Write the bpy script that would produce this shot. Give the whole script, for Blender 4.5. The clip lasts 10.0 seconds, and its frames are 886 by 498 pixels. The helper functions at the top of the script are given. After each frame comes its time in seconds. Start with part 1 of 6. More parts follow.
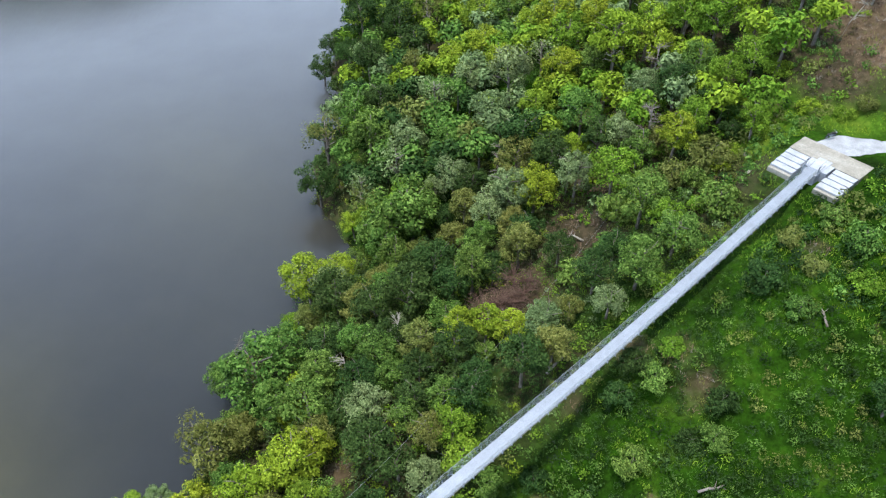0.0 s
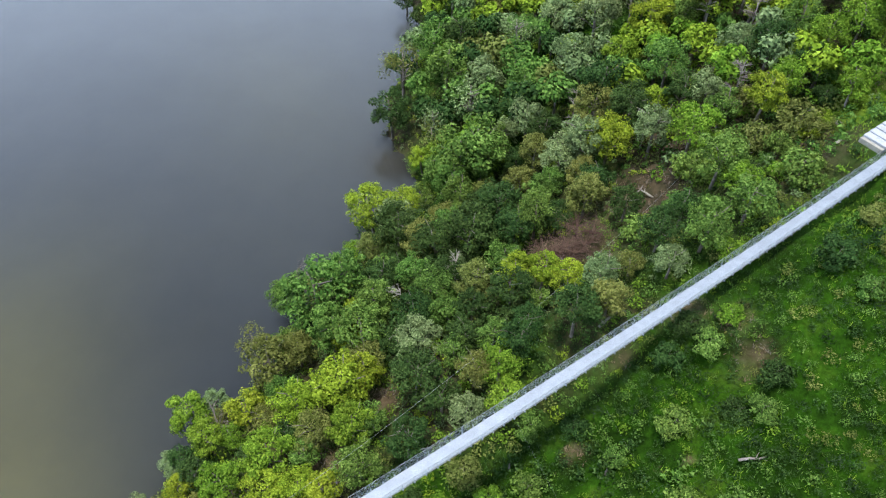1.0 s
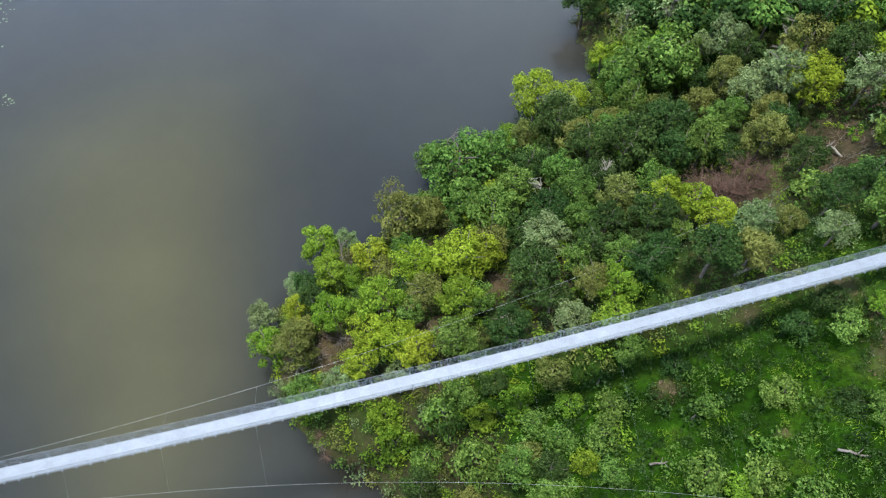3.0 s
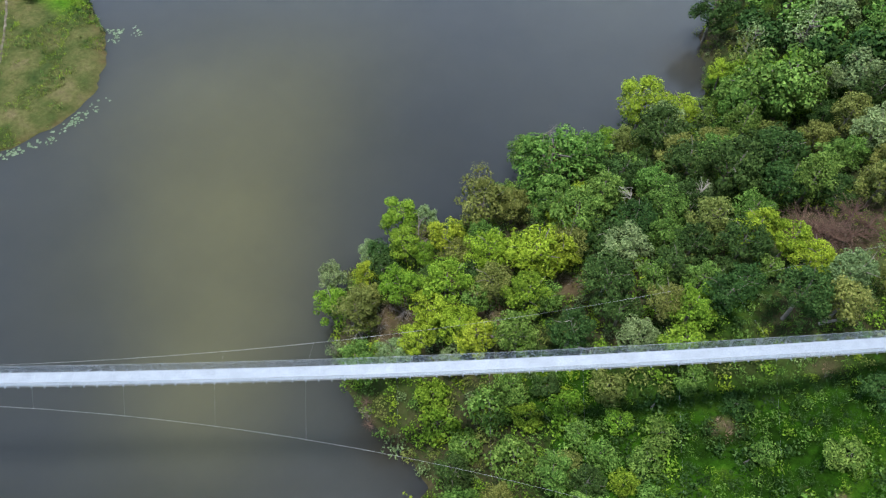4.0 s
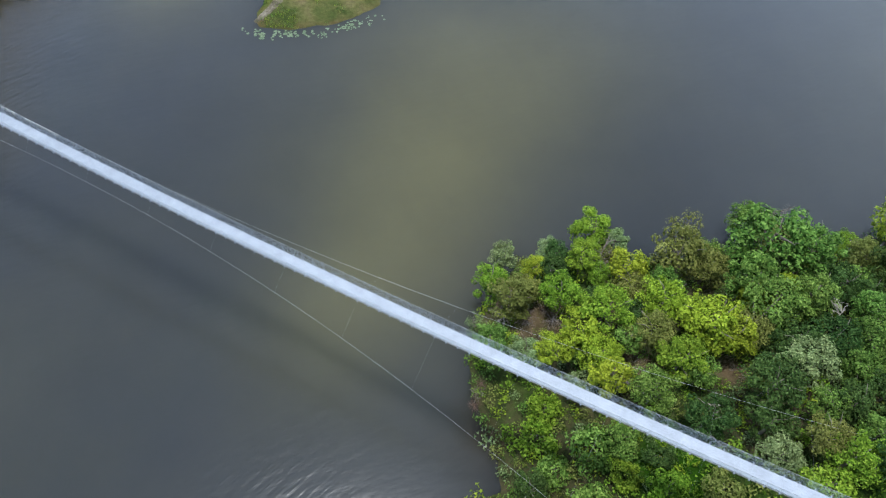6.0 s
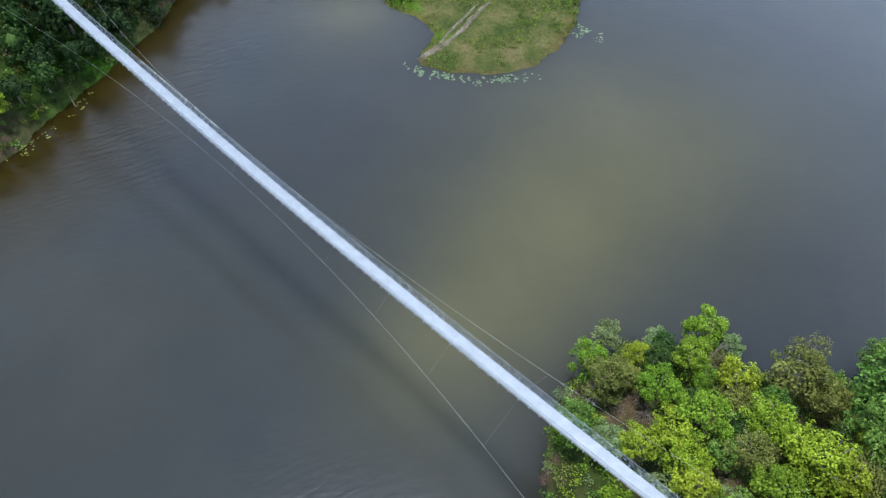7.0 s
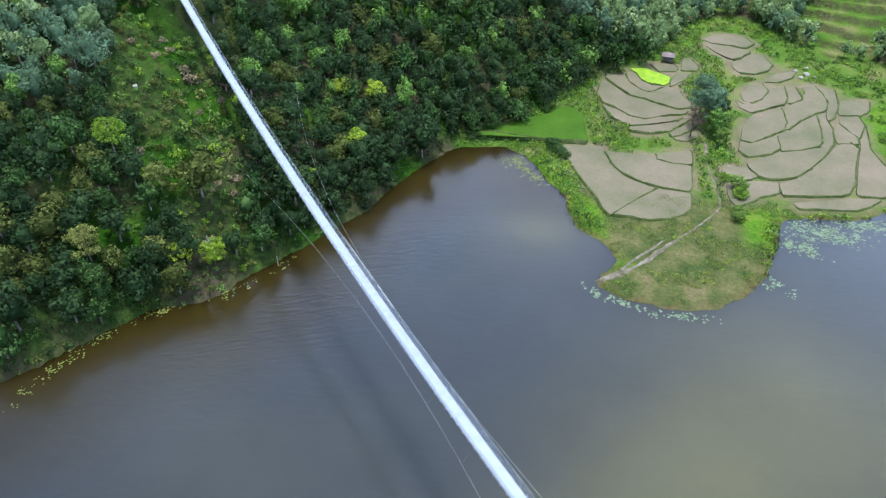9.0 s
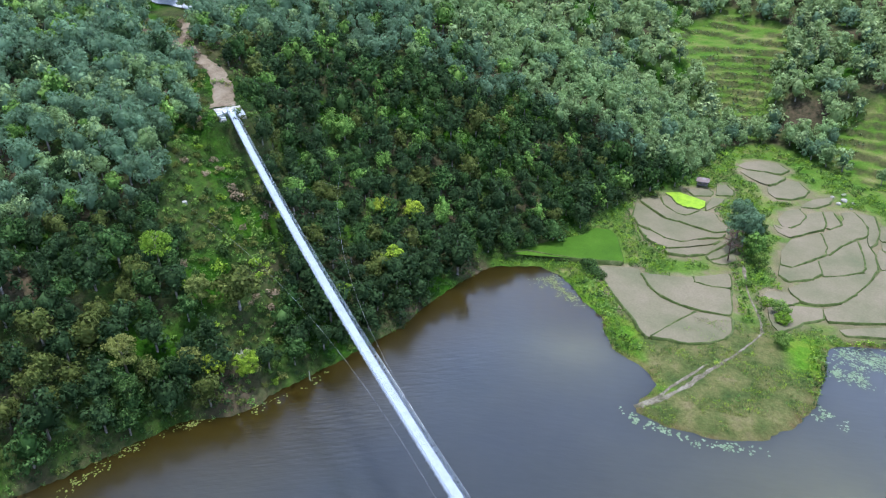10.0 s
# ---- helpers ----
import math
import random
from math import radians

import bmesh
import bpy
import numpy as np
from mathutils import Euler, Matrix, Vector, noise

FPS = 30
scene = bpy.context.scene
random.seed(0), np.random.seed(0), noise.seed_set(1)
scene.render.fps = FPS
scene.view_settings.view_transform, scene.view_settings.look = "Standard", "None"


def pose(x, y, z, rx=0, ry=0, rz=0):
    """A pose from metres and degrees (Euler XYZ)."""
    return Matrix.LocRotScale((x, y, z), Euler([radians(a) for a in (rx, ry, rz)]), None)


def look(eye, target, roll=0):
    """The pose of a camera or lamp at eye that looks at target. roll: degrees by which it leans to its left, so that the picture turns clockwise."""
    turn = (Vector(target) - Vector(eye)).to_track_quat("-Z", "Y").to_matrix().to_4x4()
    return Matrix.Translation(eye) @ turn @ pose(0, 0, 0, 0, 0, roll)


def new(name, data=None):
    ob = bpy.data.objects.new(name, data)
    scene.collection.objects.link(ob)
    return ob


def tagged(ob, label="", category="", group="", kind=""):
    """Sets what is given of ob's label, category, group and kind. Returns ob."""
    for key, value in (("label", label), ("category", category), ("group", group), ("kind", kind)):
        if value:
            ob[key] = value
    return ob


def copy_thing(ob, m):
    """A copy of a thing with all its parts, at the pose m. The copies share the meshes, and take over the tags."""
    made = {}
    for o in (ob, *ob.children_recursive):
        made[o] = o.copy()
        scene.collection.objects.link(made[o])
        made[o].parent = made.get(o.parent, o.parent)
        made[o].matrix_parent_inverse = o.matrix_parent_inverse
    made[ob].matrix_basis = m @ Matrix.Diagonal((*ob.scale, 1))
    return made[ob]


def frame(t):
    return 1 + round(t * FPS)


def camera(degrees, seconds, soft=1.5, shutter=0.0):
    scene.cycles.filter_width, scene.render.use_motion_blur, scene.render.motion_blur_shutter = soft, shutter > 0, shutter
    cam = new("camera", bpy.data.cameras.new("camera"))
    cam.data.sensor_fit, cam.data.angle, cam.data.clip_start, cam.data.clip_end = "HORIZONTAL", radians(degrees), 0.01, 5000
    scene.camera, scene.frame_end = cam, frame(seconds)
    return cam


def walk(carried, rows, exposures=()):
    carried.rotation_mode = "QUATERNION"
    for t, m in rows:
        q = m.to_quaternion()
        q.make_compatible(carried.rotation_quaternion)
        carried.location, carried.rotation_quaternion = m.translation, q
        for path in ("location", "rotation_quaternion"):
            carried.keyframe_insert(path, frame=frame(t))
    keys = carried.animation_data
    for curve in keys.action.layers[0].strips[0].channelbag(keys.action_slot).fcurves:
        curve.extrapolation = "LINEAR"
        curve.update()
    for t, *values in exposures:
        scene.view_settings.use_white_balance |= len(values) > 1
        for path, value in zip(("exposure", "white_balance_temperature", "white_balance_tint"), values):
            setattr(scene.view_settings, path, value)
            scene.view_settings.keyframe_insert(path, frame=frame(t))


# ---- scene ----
cam = camera(64.2, 10.0, 1.2)
EXPO = 0.05

# camera: a drone that nearly hovers and swings round to its left: t, x, y, z, yaw, pitch, roll
FLIGHT = (
    (0.0, -1.99, -0.93, 83.88, -0.95, -42.44, -0.79), (0.5, -1.90, -1.03, 83.98, 3.04, -44.85, -0.50),
    (1.0, -1.80, -1.14, 84.07, 6.39, -47.24, -0.30), (1.5, -1.62, -1.23, 84.15, 9.99, -49.61, -0.13),
    (2.0, -1.38, -1.27, 84.19, 14.38, -51.95, -0.02), (2.5, -1.10, -1.16, 84.14, 19.55, -54.32, 0.01),
    (2.7, -0.98, -1.08, 84.10, 21.88, -55.26, -0.03),
    (4.0, -0.26, -0.39, 83.62, 37.39, -57.31, -0.09), (4.5, -0.10, -0.15, 83.41, 44.24, -57.35, 0.22),
    (5.0, 0.00, 0.00, 83.20, 50.62, -57.45, 0.44), (5.2, 0.01, 0.06, 83.10, 52.81, -57.65, 0.64),
    (6.5, 0.04, 0.45, 82.38, 73.50, -56.89, 1.08),
    (7.0, 0.04, 0.51, 82.17, 80.94, -53.84, 0.80), (7.5, 0.00, 0.50, 82.01, 86.46, -50.35, 0.43),
    (8.0, -0.05, 0.49, 81.92, 91.26, -46.41, 0.10), (8.5, -0.09, 0.46, 81.85, 95.74, -41.73, -0.28),
    (9.0, -0.17, 0.48, 81.80, 99.43, -37.07, -0.57), (9.5, -0.25, 0.52, 81.76, 102.24, -32.36, -0.75),
    (10.0, -0.28, 0.57, 81.72, 102.64, -27.49, -0.99))


def aim(x, y, z, yaw, pitch, roll):
    yaw, pitch = radians(yaw), radians(pitch)
    ahead = Vector((-math.sin(yaw) * math.cos(pitch), math.cos(yaw) * math.cos(pitch), math.sin(pitch)))
    eye = Vector((x, y, z))
    return look(eye, eye + ahead, roll)


walk(cam, [(row[0], aim(*row[1:])) for row in FLIGHT], exposures=((0.0, EXPO + 0.05, 6050, 10), (4.0, EXPO, 6000, 9), (5.0, EXPO - 0.05, 5950, 9), (6.5, EXPO - 0.1, 5850, 9), (8.0, EXPO + 0.27, 5700, 10), (10.0, EXPO + 0.45, 5400, 15)))

# ---- world and sun ----
SUN_AT = Vector((-0.085, -0.067, 0.994)).normalized()
world = bpy.data.worlds.new("sky")
scene.world = world
world.use_nodes = True
wn, wl = world.node_tree.nodes, world.node_tree.links
wn.clear()
sky = wn.new("ShaderNodeTexSky")
sky.sky_type, sky.sun_disc = "NISHITA", False
sky.sun_elevation = math.asin(SUN_AT.z)
sky.sun_rotation = math.atan2(SUN_AT.x, SUN_AT.y)
sky.air_density, sky.dust_density, sky.altitude = 1.0, 2.0, 900
wtc = wn.new("ShaderNodeTexCoord")
wmap = wn.new("ShaderNodeMapping")
wmap.inputs["Scale"].default_value = (1.6, 1.6, 3.4)
wl.new(wtc.outputs["Generated"], wmap.inputs["Vector"])
wno = wn.new("ShaderNodeTexNoise")
wno.inputs["Scale"].default_value, wno.inputs["Detail"].default_value = 1.5, 4.0
wno.inputs["Roughness"].default_value = 0.5
wl.new(wmap.outputs["Vector"], wno.inputs["Vector"])
wra = wn.new("ShaderNodeValToRGB")
wra.color_ramp.elements[0].position, wra.color_ramp.elements[1].position = 0.30, 0.62
wsep = wn.new("ShaderNodeSeparateXYZ")
wl.new(wtc.outputs["Generated"], wsep.inputs["Vector"])
wlow = wn.new("ShaderNodeMapRange")
wlow.inputs["From Min"].default_value, wlow.inputs["From Max"].default_value = 0.15, 0.85
wlow.inputs["To Min"].default_value, wlow.inputs["To Max"].default_value = 0.26, -0.04
wl.new(wsep.outputs["Z"], wlow.inputs["Value"])
wadd = wn.new("ShaderNodeMath")
wl.new(wno.outputs["Fac"], wadd.inputs[0])
wl.new(wlow.outputs["Result"], wadd.inputs[1])
wdot = wn.new("ShaderNodeVectorMath")
wdot.operation = "DOT_PRODUCT"
wdot.inputs[1].default_value = (-0.20, 0.26, 0.0)
wl.new(wtc.outputs["Generated"], wdot.inputs[0])
wside = wn.new("ShaderNodeMath")
wl.new(wadd.outputs["Value"], wside.inputs[0])
wl.new(wdot.outputs["Value"], wside.inputs[1])
wl.new(wside.outputs["Value"], wra.inputs["Fac"])
wmx = wn.new("ShaderNodeMix")
wmx.data_type = "RGBA"
wl.new(wra.outputs["Color"], wmx.inputs["Factor"])
wl.new(sky.outputs["Color"], wmx.inputs["A"])
wmx.inputs["B"].default_value = (12.6, 14.8, 19.0, 1)
wbg = wn.new("ShaderNodeBackground")
wglow = wn.new("ShaderNodeMapRange")
wglow.inputs["From Min"].default_value, wglow.inputs["From Max"].default_value = 0.15, 0.75
wglow.inputs["To Min"].default_value, wglow.inputs["To Max"].default_value = 0.27, 0.052
wl.new(wsep.outputs["Z"], wglow.inputs["Value"])
wl.new(wglow.outputs["Result"], wbg.inputs["Strength"])
wl.new(wmx.outputs["Result"], wbg.inputs["Color"])
wout = wn.new("ShaderNodeOutputWorld")
wl.new(wbg.outputs["Background"], wout.inputs["Surface"])

sun_data = bpy.data.lights.new("sun", "SUN")
sun_data.energy, sun_data.angle, sun_data.color = 5.0, radians(6), (1.0, 0.96, 0.89)
sun = new("sun", sun_data)
sun.matrix_world = look(SUN_AT * 300, (0, 0, 0))


# ---- materials ----
def material(name, rough=0.8, metal=0.0, spec=0.3):
    m = bpy.data.materials.new(name)
    m.use_nodes = True
    b = m.node_tree.nodes["Principled BSDF"]
    b.inputs["Roughness"].default_value, b.inputs["Metallic"].default_value = rough, metal
    b.inputs["Specular IOR Level"].default_value = spec
    return m, m.node_tree.nodes, m.node_tree.links, b


def noise_ramp(n, l, vec, scale, stops, detail=5.0, rough=0.6):
    t = n.new("ShaderNodeTexNoise")
    t.inputs["Scale"].default_value, t.inputs["Detail"].default_value = scale, detail
    t.inputs["Roughness"].default_value = rough
    l.new(vec, t.inputs["Vector"])
    r = n.new("ShaderNodeValToRGB")
    while len(r.color_ramp.elements) < len(stops):
        r.color_ramp.elements.new(0.5)
    for e, (p, c) in zip(r.color_ramp.elements, stops):
        e.position, e.color = p, (*c, 1)
    l.new(t.outputs["Fac"], r.inputs["Fac"])
    return t, r


def blend(n, l, fac, a, b, how="MIX"):
    m = n.new("ShaderNodeMix")
    m.data_type, m.blend_type = "RGBA", how
    for sock, v in (("Factor", fac), ("A", a), ("B", b)):
        if isinstance(v, (int, float)):
            m.inputs[sock].default_value = v
        elif isinstance(v, tuple):
            m.inputs[sock].default_value = (*v, 1)
        else:
            l.new(v, m.inputs[sock])
    return m.outputs["Result"]


def bump(n, l, b, height, strength, dist):
    k = n.new("ShaderNodeBump")
    k.inputs["Strength"].default_value, k.inputs["Distance"].default_value = strength, dist
    l.new(height, k.inputs["Height"])
    l.new(k.outputs["Normal"], b.inputs["Normal"])


def place(n):
    return n.new("ShaderNodeNewGeometry").outputs["Position"]


def mask(n, name):
    a = n.new("ShaderNodeAttribute")
    a.attribute_name = name
    return a.outputs["Fac"]


def rough_surface(name, dark, mid, light, scale, fine, rough=0.85, metal=0.0, relief=0.4, depth=0.05, spec=0.3, grain=(0.72, 1.18)):
    """A weathered surface: two scales of colour and a fine relief."""
    m, n, l, b = material(name, rough, metal, spec)
    p = place(n)
    _, r = noise_ramp(n, l, p, scale, ((0.3, dark), (0.5, mid), (0.7, light)))
    t2, r2 = noise_ramp(n, l, p, fine, ((0.3, (grain[0],) * 3), (0.7, (grain[1],) * 3)))
    l.new(blend(n, l, 1.0, r.outputs["Color"], r2.outputs["Color"], "MULTIPLY"), b.inputs["Base Color"])
    bump(n, l, b, t2.outputs["Fac"], relief, depth)
    return m


def leaf_material(name, low, mid, high, shine=0.03, thin=0.14):
    """Foliage: each tree and each leaf its own green, a little light coming through."""
    m, n, l, b = material(name, 0.55, 0.0, shine)
    info = n.new("ShaderNodeObjectInfo")
    geo = n.new("ShaderNodeNewGeometry")
    r = n.new("ShaderNodeValToRGB")
    r.color_ramp.elements.new(0.5)
    for e, (p, c) in zip(r.color_ramp.elements, ((0.0, low), (0.5, mid), (1.0, high))):
        e.position, e.color = p, (*c, 1)
    l.new(geo.outputs["Random Per Island"], r.inputs["Fac"])
    big = n.new("ShaderNodeTexNoise")
    big.inputs["Scale"].default_value = 0.22
    l.new(geo.outputs["Position"], big.inputs["Vector"])
    hsv = n.new("ShaderNodeHueSaturation")
    hue = n.new("ShaderNodeMapRange")
    hue.inputs["To Min"].default_value, hue.inputs["To Max"].default_value = 0.482, 0.512
    l.new(info.outputs["Random"], hue.inputs["Value"])
    l.new(hue.outputs["Result"], hsv.inputs["Hue"])
    val = n.new("ShaderNodeMapRange")
    val.inputs["From Min"].default_value, val.inputs["From Max"].default_value = 0.3, 0.7
    val.inputs["To Min"].default_value, val.inputs["To Max"].default_value = 0.72, 1.3
    l.new(big.outputs["Fac"], val.inputs["Value"])
    l.new(val.outputs["Result"], hsv.inputs["Value"])
    l.new(r.outputs["Color"], hsv.inputs["Color"])
    l.new(hsv.outputs["Color"], b.inputs["Base Color"])
    tr = n.new("ShaderNodeBsdfTranslucent")
    l.new(hsv.outputs["Color"], tr.inputs["Color"])
    mx = n.new("ShaderNodeMixShader")
    mx.inputs["Fac"].default_value = thin
    l.new(b.outputs["BSDF"], mx.inputs[1])
    l.new(tr.outputs["BSDF"], mx.inputs[2])
    l.new(mx.outputs["Shader"], n["Material Output"].inputs["Surface"])
    return m


LEAF = {
    "green": leaf_material("leaf_green", (0.034, 0.078, 0.012), (0.086, 0.160, 0.027), (0.188, 0.290, 0.060)),
    "dark": leaf_material("leaf_dark", (0.015, 0.035, 0.008), (0.032, 0.066, 0.015), (0.076, 0.128, 0.034)),
    "yellow": leaf_material("leaf_yellow", (0.085, 0.135, 0.010), (0.190, 0.268, 0.018), (0.315, 0.400, 0.038)),
    "olive": leaf_material("leaf_olive", (0.060, 0.080, 0.016), (0.128, 0.150, 0.034), (0.230, 0.248, 0.068)),
    "pale": leaf_material("leaf_pale", (0.072, 0.112, 0.038), (0.152, 0.210, 0.078), (0.262, 0.335, 0.140)),
    # greyed base colour stands in for haze over the far hill
    "sal": leaf_material("leaf_haze_green", (0.090, 0.148, 0.075), (0.118, 0.186, 0.097), (0.148, 0.224, 0.120), 0.03, 0.42),
    # dimmed green: cloud shade on the far hill put into the base colour
    "dim_green": leaf_material("leaf_dim_green", (0.015, 0.030, 0.010), (0.025, 0.045, 0.015), (0.040, 0.069, 0.023)),
    # paled further, for the haze at the valley head
    "haze_pale": leaf_material("leaf_haze_pale", (0.150, 0.225, 0.082), (0.200, 0.285, 0.108), (0.255, 0.345, 0.138), 0.03, 0.45),
    "russet": leaf_material("leaf_russet", (0.150, 0.115, 0.065), (0.200, 0.155, 0.090), (0.260, 0.205, 0.125), 0.05),
    # olive darkened for the far bank's shade
    "far_olive": leaf_material("leaf_far_olive", (0.034, 0.048, 0.010), (0.062, 0.078, 0.016), (0.105, 0.120, 0.030), 0.03),
    "bright": leaf_material("leaf_bright", (0.050, 0.104, 0.008), (0.124, 0.218, 0.017), (0.235, 0.345, 0.038)),
}
KINDS = ("green", "dark", "yellow", "olive", "pale", "bright", "sal", "dim_green", "haze_pale", "russet", "far_olive")
BARK = rough_surface("bark", (0.09, 0.075, 0.06), (0.16, 0.14, 0.115), (0.26, 0.235, 0.20), 1.2, 9.0)
DEADWOOD = rough_surface("dead_wood", (0.11, 0.085, 0.065), (0.19, 0.16, 0.135), (0.30, 0.27, 0.235), 1.0, 8.0)
BROWN_TWIG = rough_surface("brown_twigs", (0.050, 0.026, 0.018), (0.105, 0.060, 0.042), (0.19, 0.125, 0.09), 1.0, 8.0)
STEEL = rough_surface("galvanised_steel", (0.235, 0.26, 0.295), (0.265, 0.295, 0.335), (0.30, 0.33, 0.37), 0.9, 14.0, 0.5, 0.2, 0.15, 0.01, 0.5)
NETTING = rough_surface("netting_wire", (0.62, 0.66, 0.68), (0.70, 0.74, 0.76), (0.78, 0.81, 0.83), 2.0, 20.0, 0.5, 0.0, 0.1, 0.005)
WIRE = rough_surface("steel_wire", (0.24, 0.25, 0.25), (0.31, 0.32, 0.32), (0.38, 0.39, 0.39), 2.0, 20.0, 0.5, 0.5, 0.1, 0.005)
CONCRETE = rough_surface("concrete", (0.22, 0.205, 0.165), (0.31, 0.29, 0.24), (0.40, 0.38, 0.33), 0.5, 7.0, 0.9, 0.0, 0.4, 0.02)
PAVING = rough_surface("pale_paving", (0.26, 0.27, 0.275), (0.34, 0.35, 0.36), (0.42, 0.43, 0.44), 0.9, 9.0, 0.9, 0.0, 0.5, 0.03)
WHITEWASH = rough_surface("pale_concrete", (0.31, 0.325, 0.345), (0.385, 0.40, 0.425), (0.46, 0.475, 0.50), 0.7, 8.0, 0.85, 0.0, 0.3, 0.02)
EARTH = rough_surface("bare_earth", (0.14, 0.09, 0.055), (0.25, 0.17, 0.11), (0.38, 0.29, 0.20), 0.35, 4.0, 0.95, 0.0, 0.6, 0.12)
GRAVEL = rough_surface("pale_gravel", (0.20, 0.18, 0.14), (0.30, 0.275, 0.225), (0.42, 0.39, 0.335), 0.5, 6.0, 0.95, 0.0, 0.6, 0.05)
FIELD = rough_surface("dry_paddy_soil", (0.094, 0.094, 0.048), (0.128, 0.112, 0.066), (0.158, 0.128, 0.084), 0.09, 2.6, 0.95, 0.0, 0.3, 0.03, 0.15, (0.88, 1.10))
FIELD_GREEN = rough_surface("seedling_bed", (0.030, 0.070, 0.004), (0.043, 0.095, 0.005), (0.062, 0.118, 0.010), 0.15, 4.0, 0.95, 0.0, 0.6, 0.08, 0.1)
FIELD_LIME = rough_surface("ripe_seedling_bed", (0.13, 0.22, 0.005), (0.18, 0.29, 0.007), (0.23, 0.34, 0.012), 0.5, 6.0, 0.9, 0.0, 0.6, 0.08)
BUND = rough_surface("grassy_bund", (0.030, 0.046, 0.012), (0.058, 0.078, 0.020), (0.105, 0.115, 0.046), 0.5, 3.0, 0.95, 0.0, 0.8, 0.1, 0.1)
DIRT = rough_surface("tan_dirt", (0.105, 0.078, 0.048), (0.165, 0.128, 0.084), (0.225, 0.185, 0.130), 0.35, 5.0, 0.95, 0.0, 0.6, 0.06, 0.1)
SAND = rough_surface("pale_sand", (0.072, 0.064, 0.036), (0.128, 0.110, 0.074), (0.215, 0.190, 0.145), 0.9, 4.0, 0.95, 0.0, 0.8, 0.1, 0.1, (0.6, 1.25))
PAD = rough_surface("lily_pads", (0.075, 0.115, 0.045), (0.115, 0.160, 0.075), (0.175, 0.220, 0.125), 0.6, 5.0, 0.6, 0.0, 0.2, 0.01)
PAD_YELLOW = rough_surface("yellow_pads", (0.06, 0.085, 0.012), (0.11, 0.13, 0.02), (0.20, 0.20, 0.04), 0.8, 5.0, 0.6, 0.0, 0.2, 0.01)
PALE_LUMP = rough_surface("pale_lump", (0.42, 0.41, 0.36), (0.55, 0.54, 0.48), (0.66, 0.65, 0.60), 3.0, 20.0, 0.9)
DARK = rough_surface("dark_rubber", (0.015, 0.015, 0.016), (0.03, 0.03, 0.032), (0.06, 0.06, 0.06), 3.0, 20.0, 0.6)
TIN = rough_surface("tin_roof", (0.085, 0.055, 0.042), (0.14, 0.105, 0.088), (0.21, 0.18, 0.165), 0.8, 7.0, 0.6, 0.1, 0.2, 0.02)


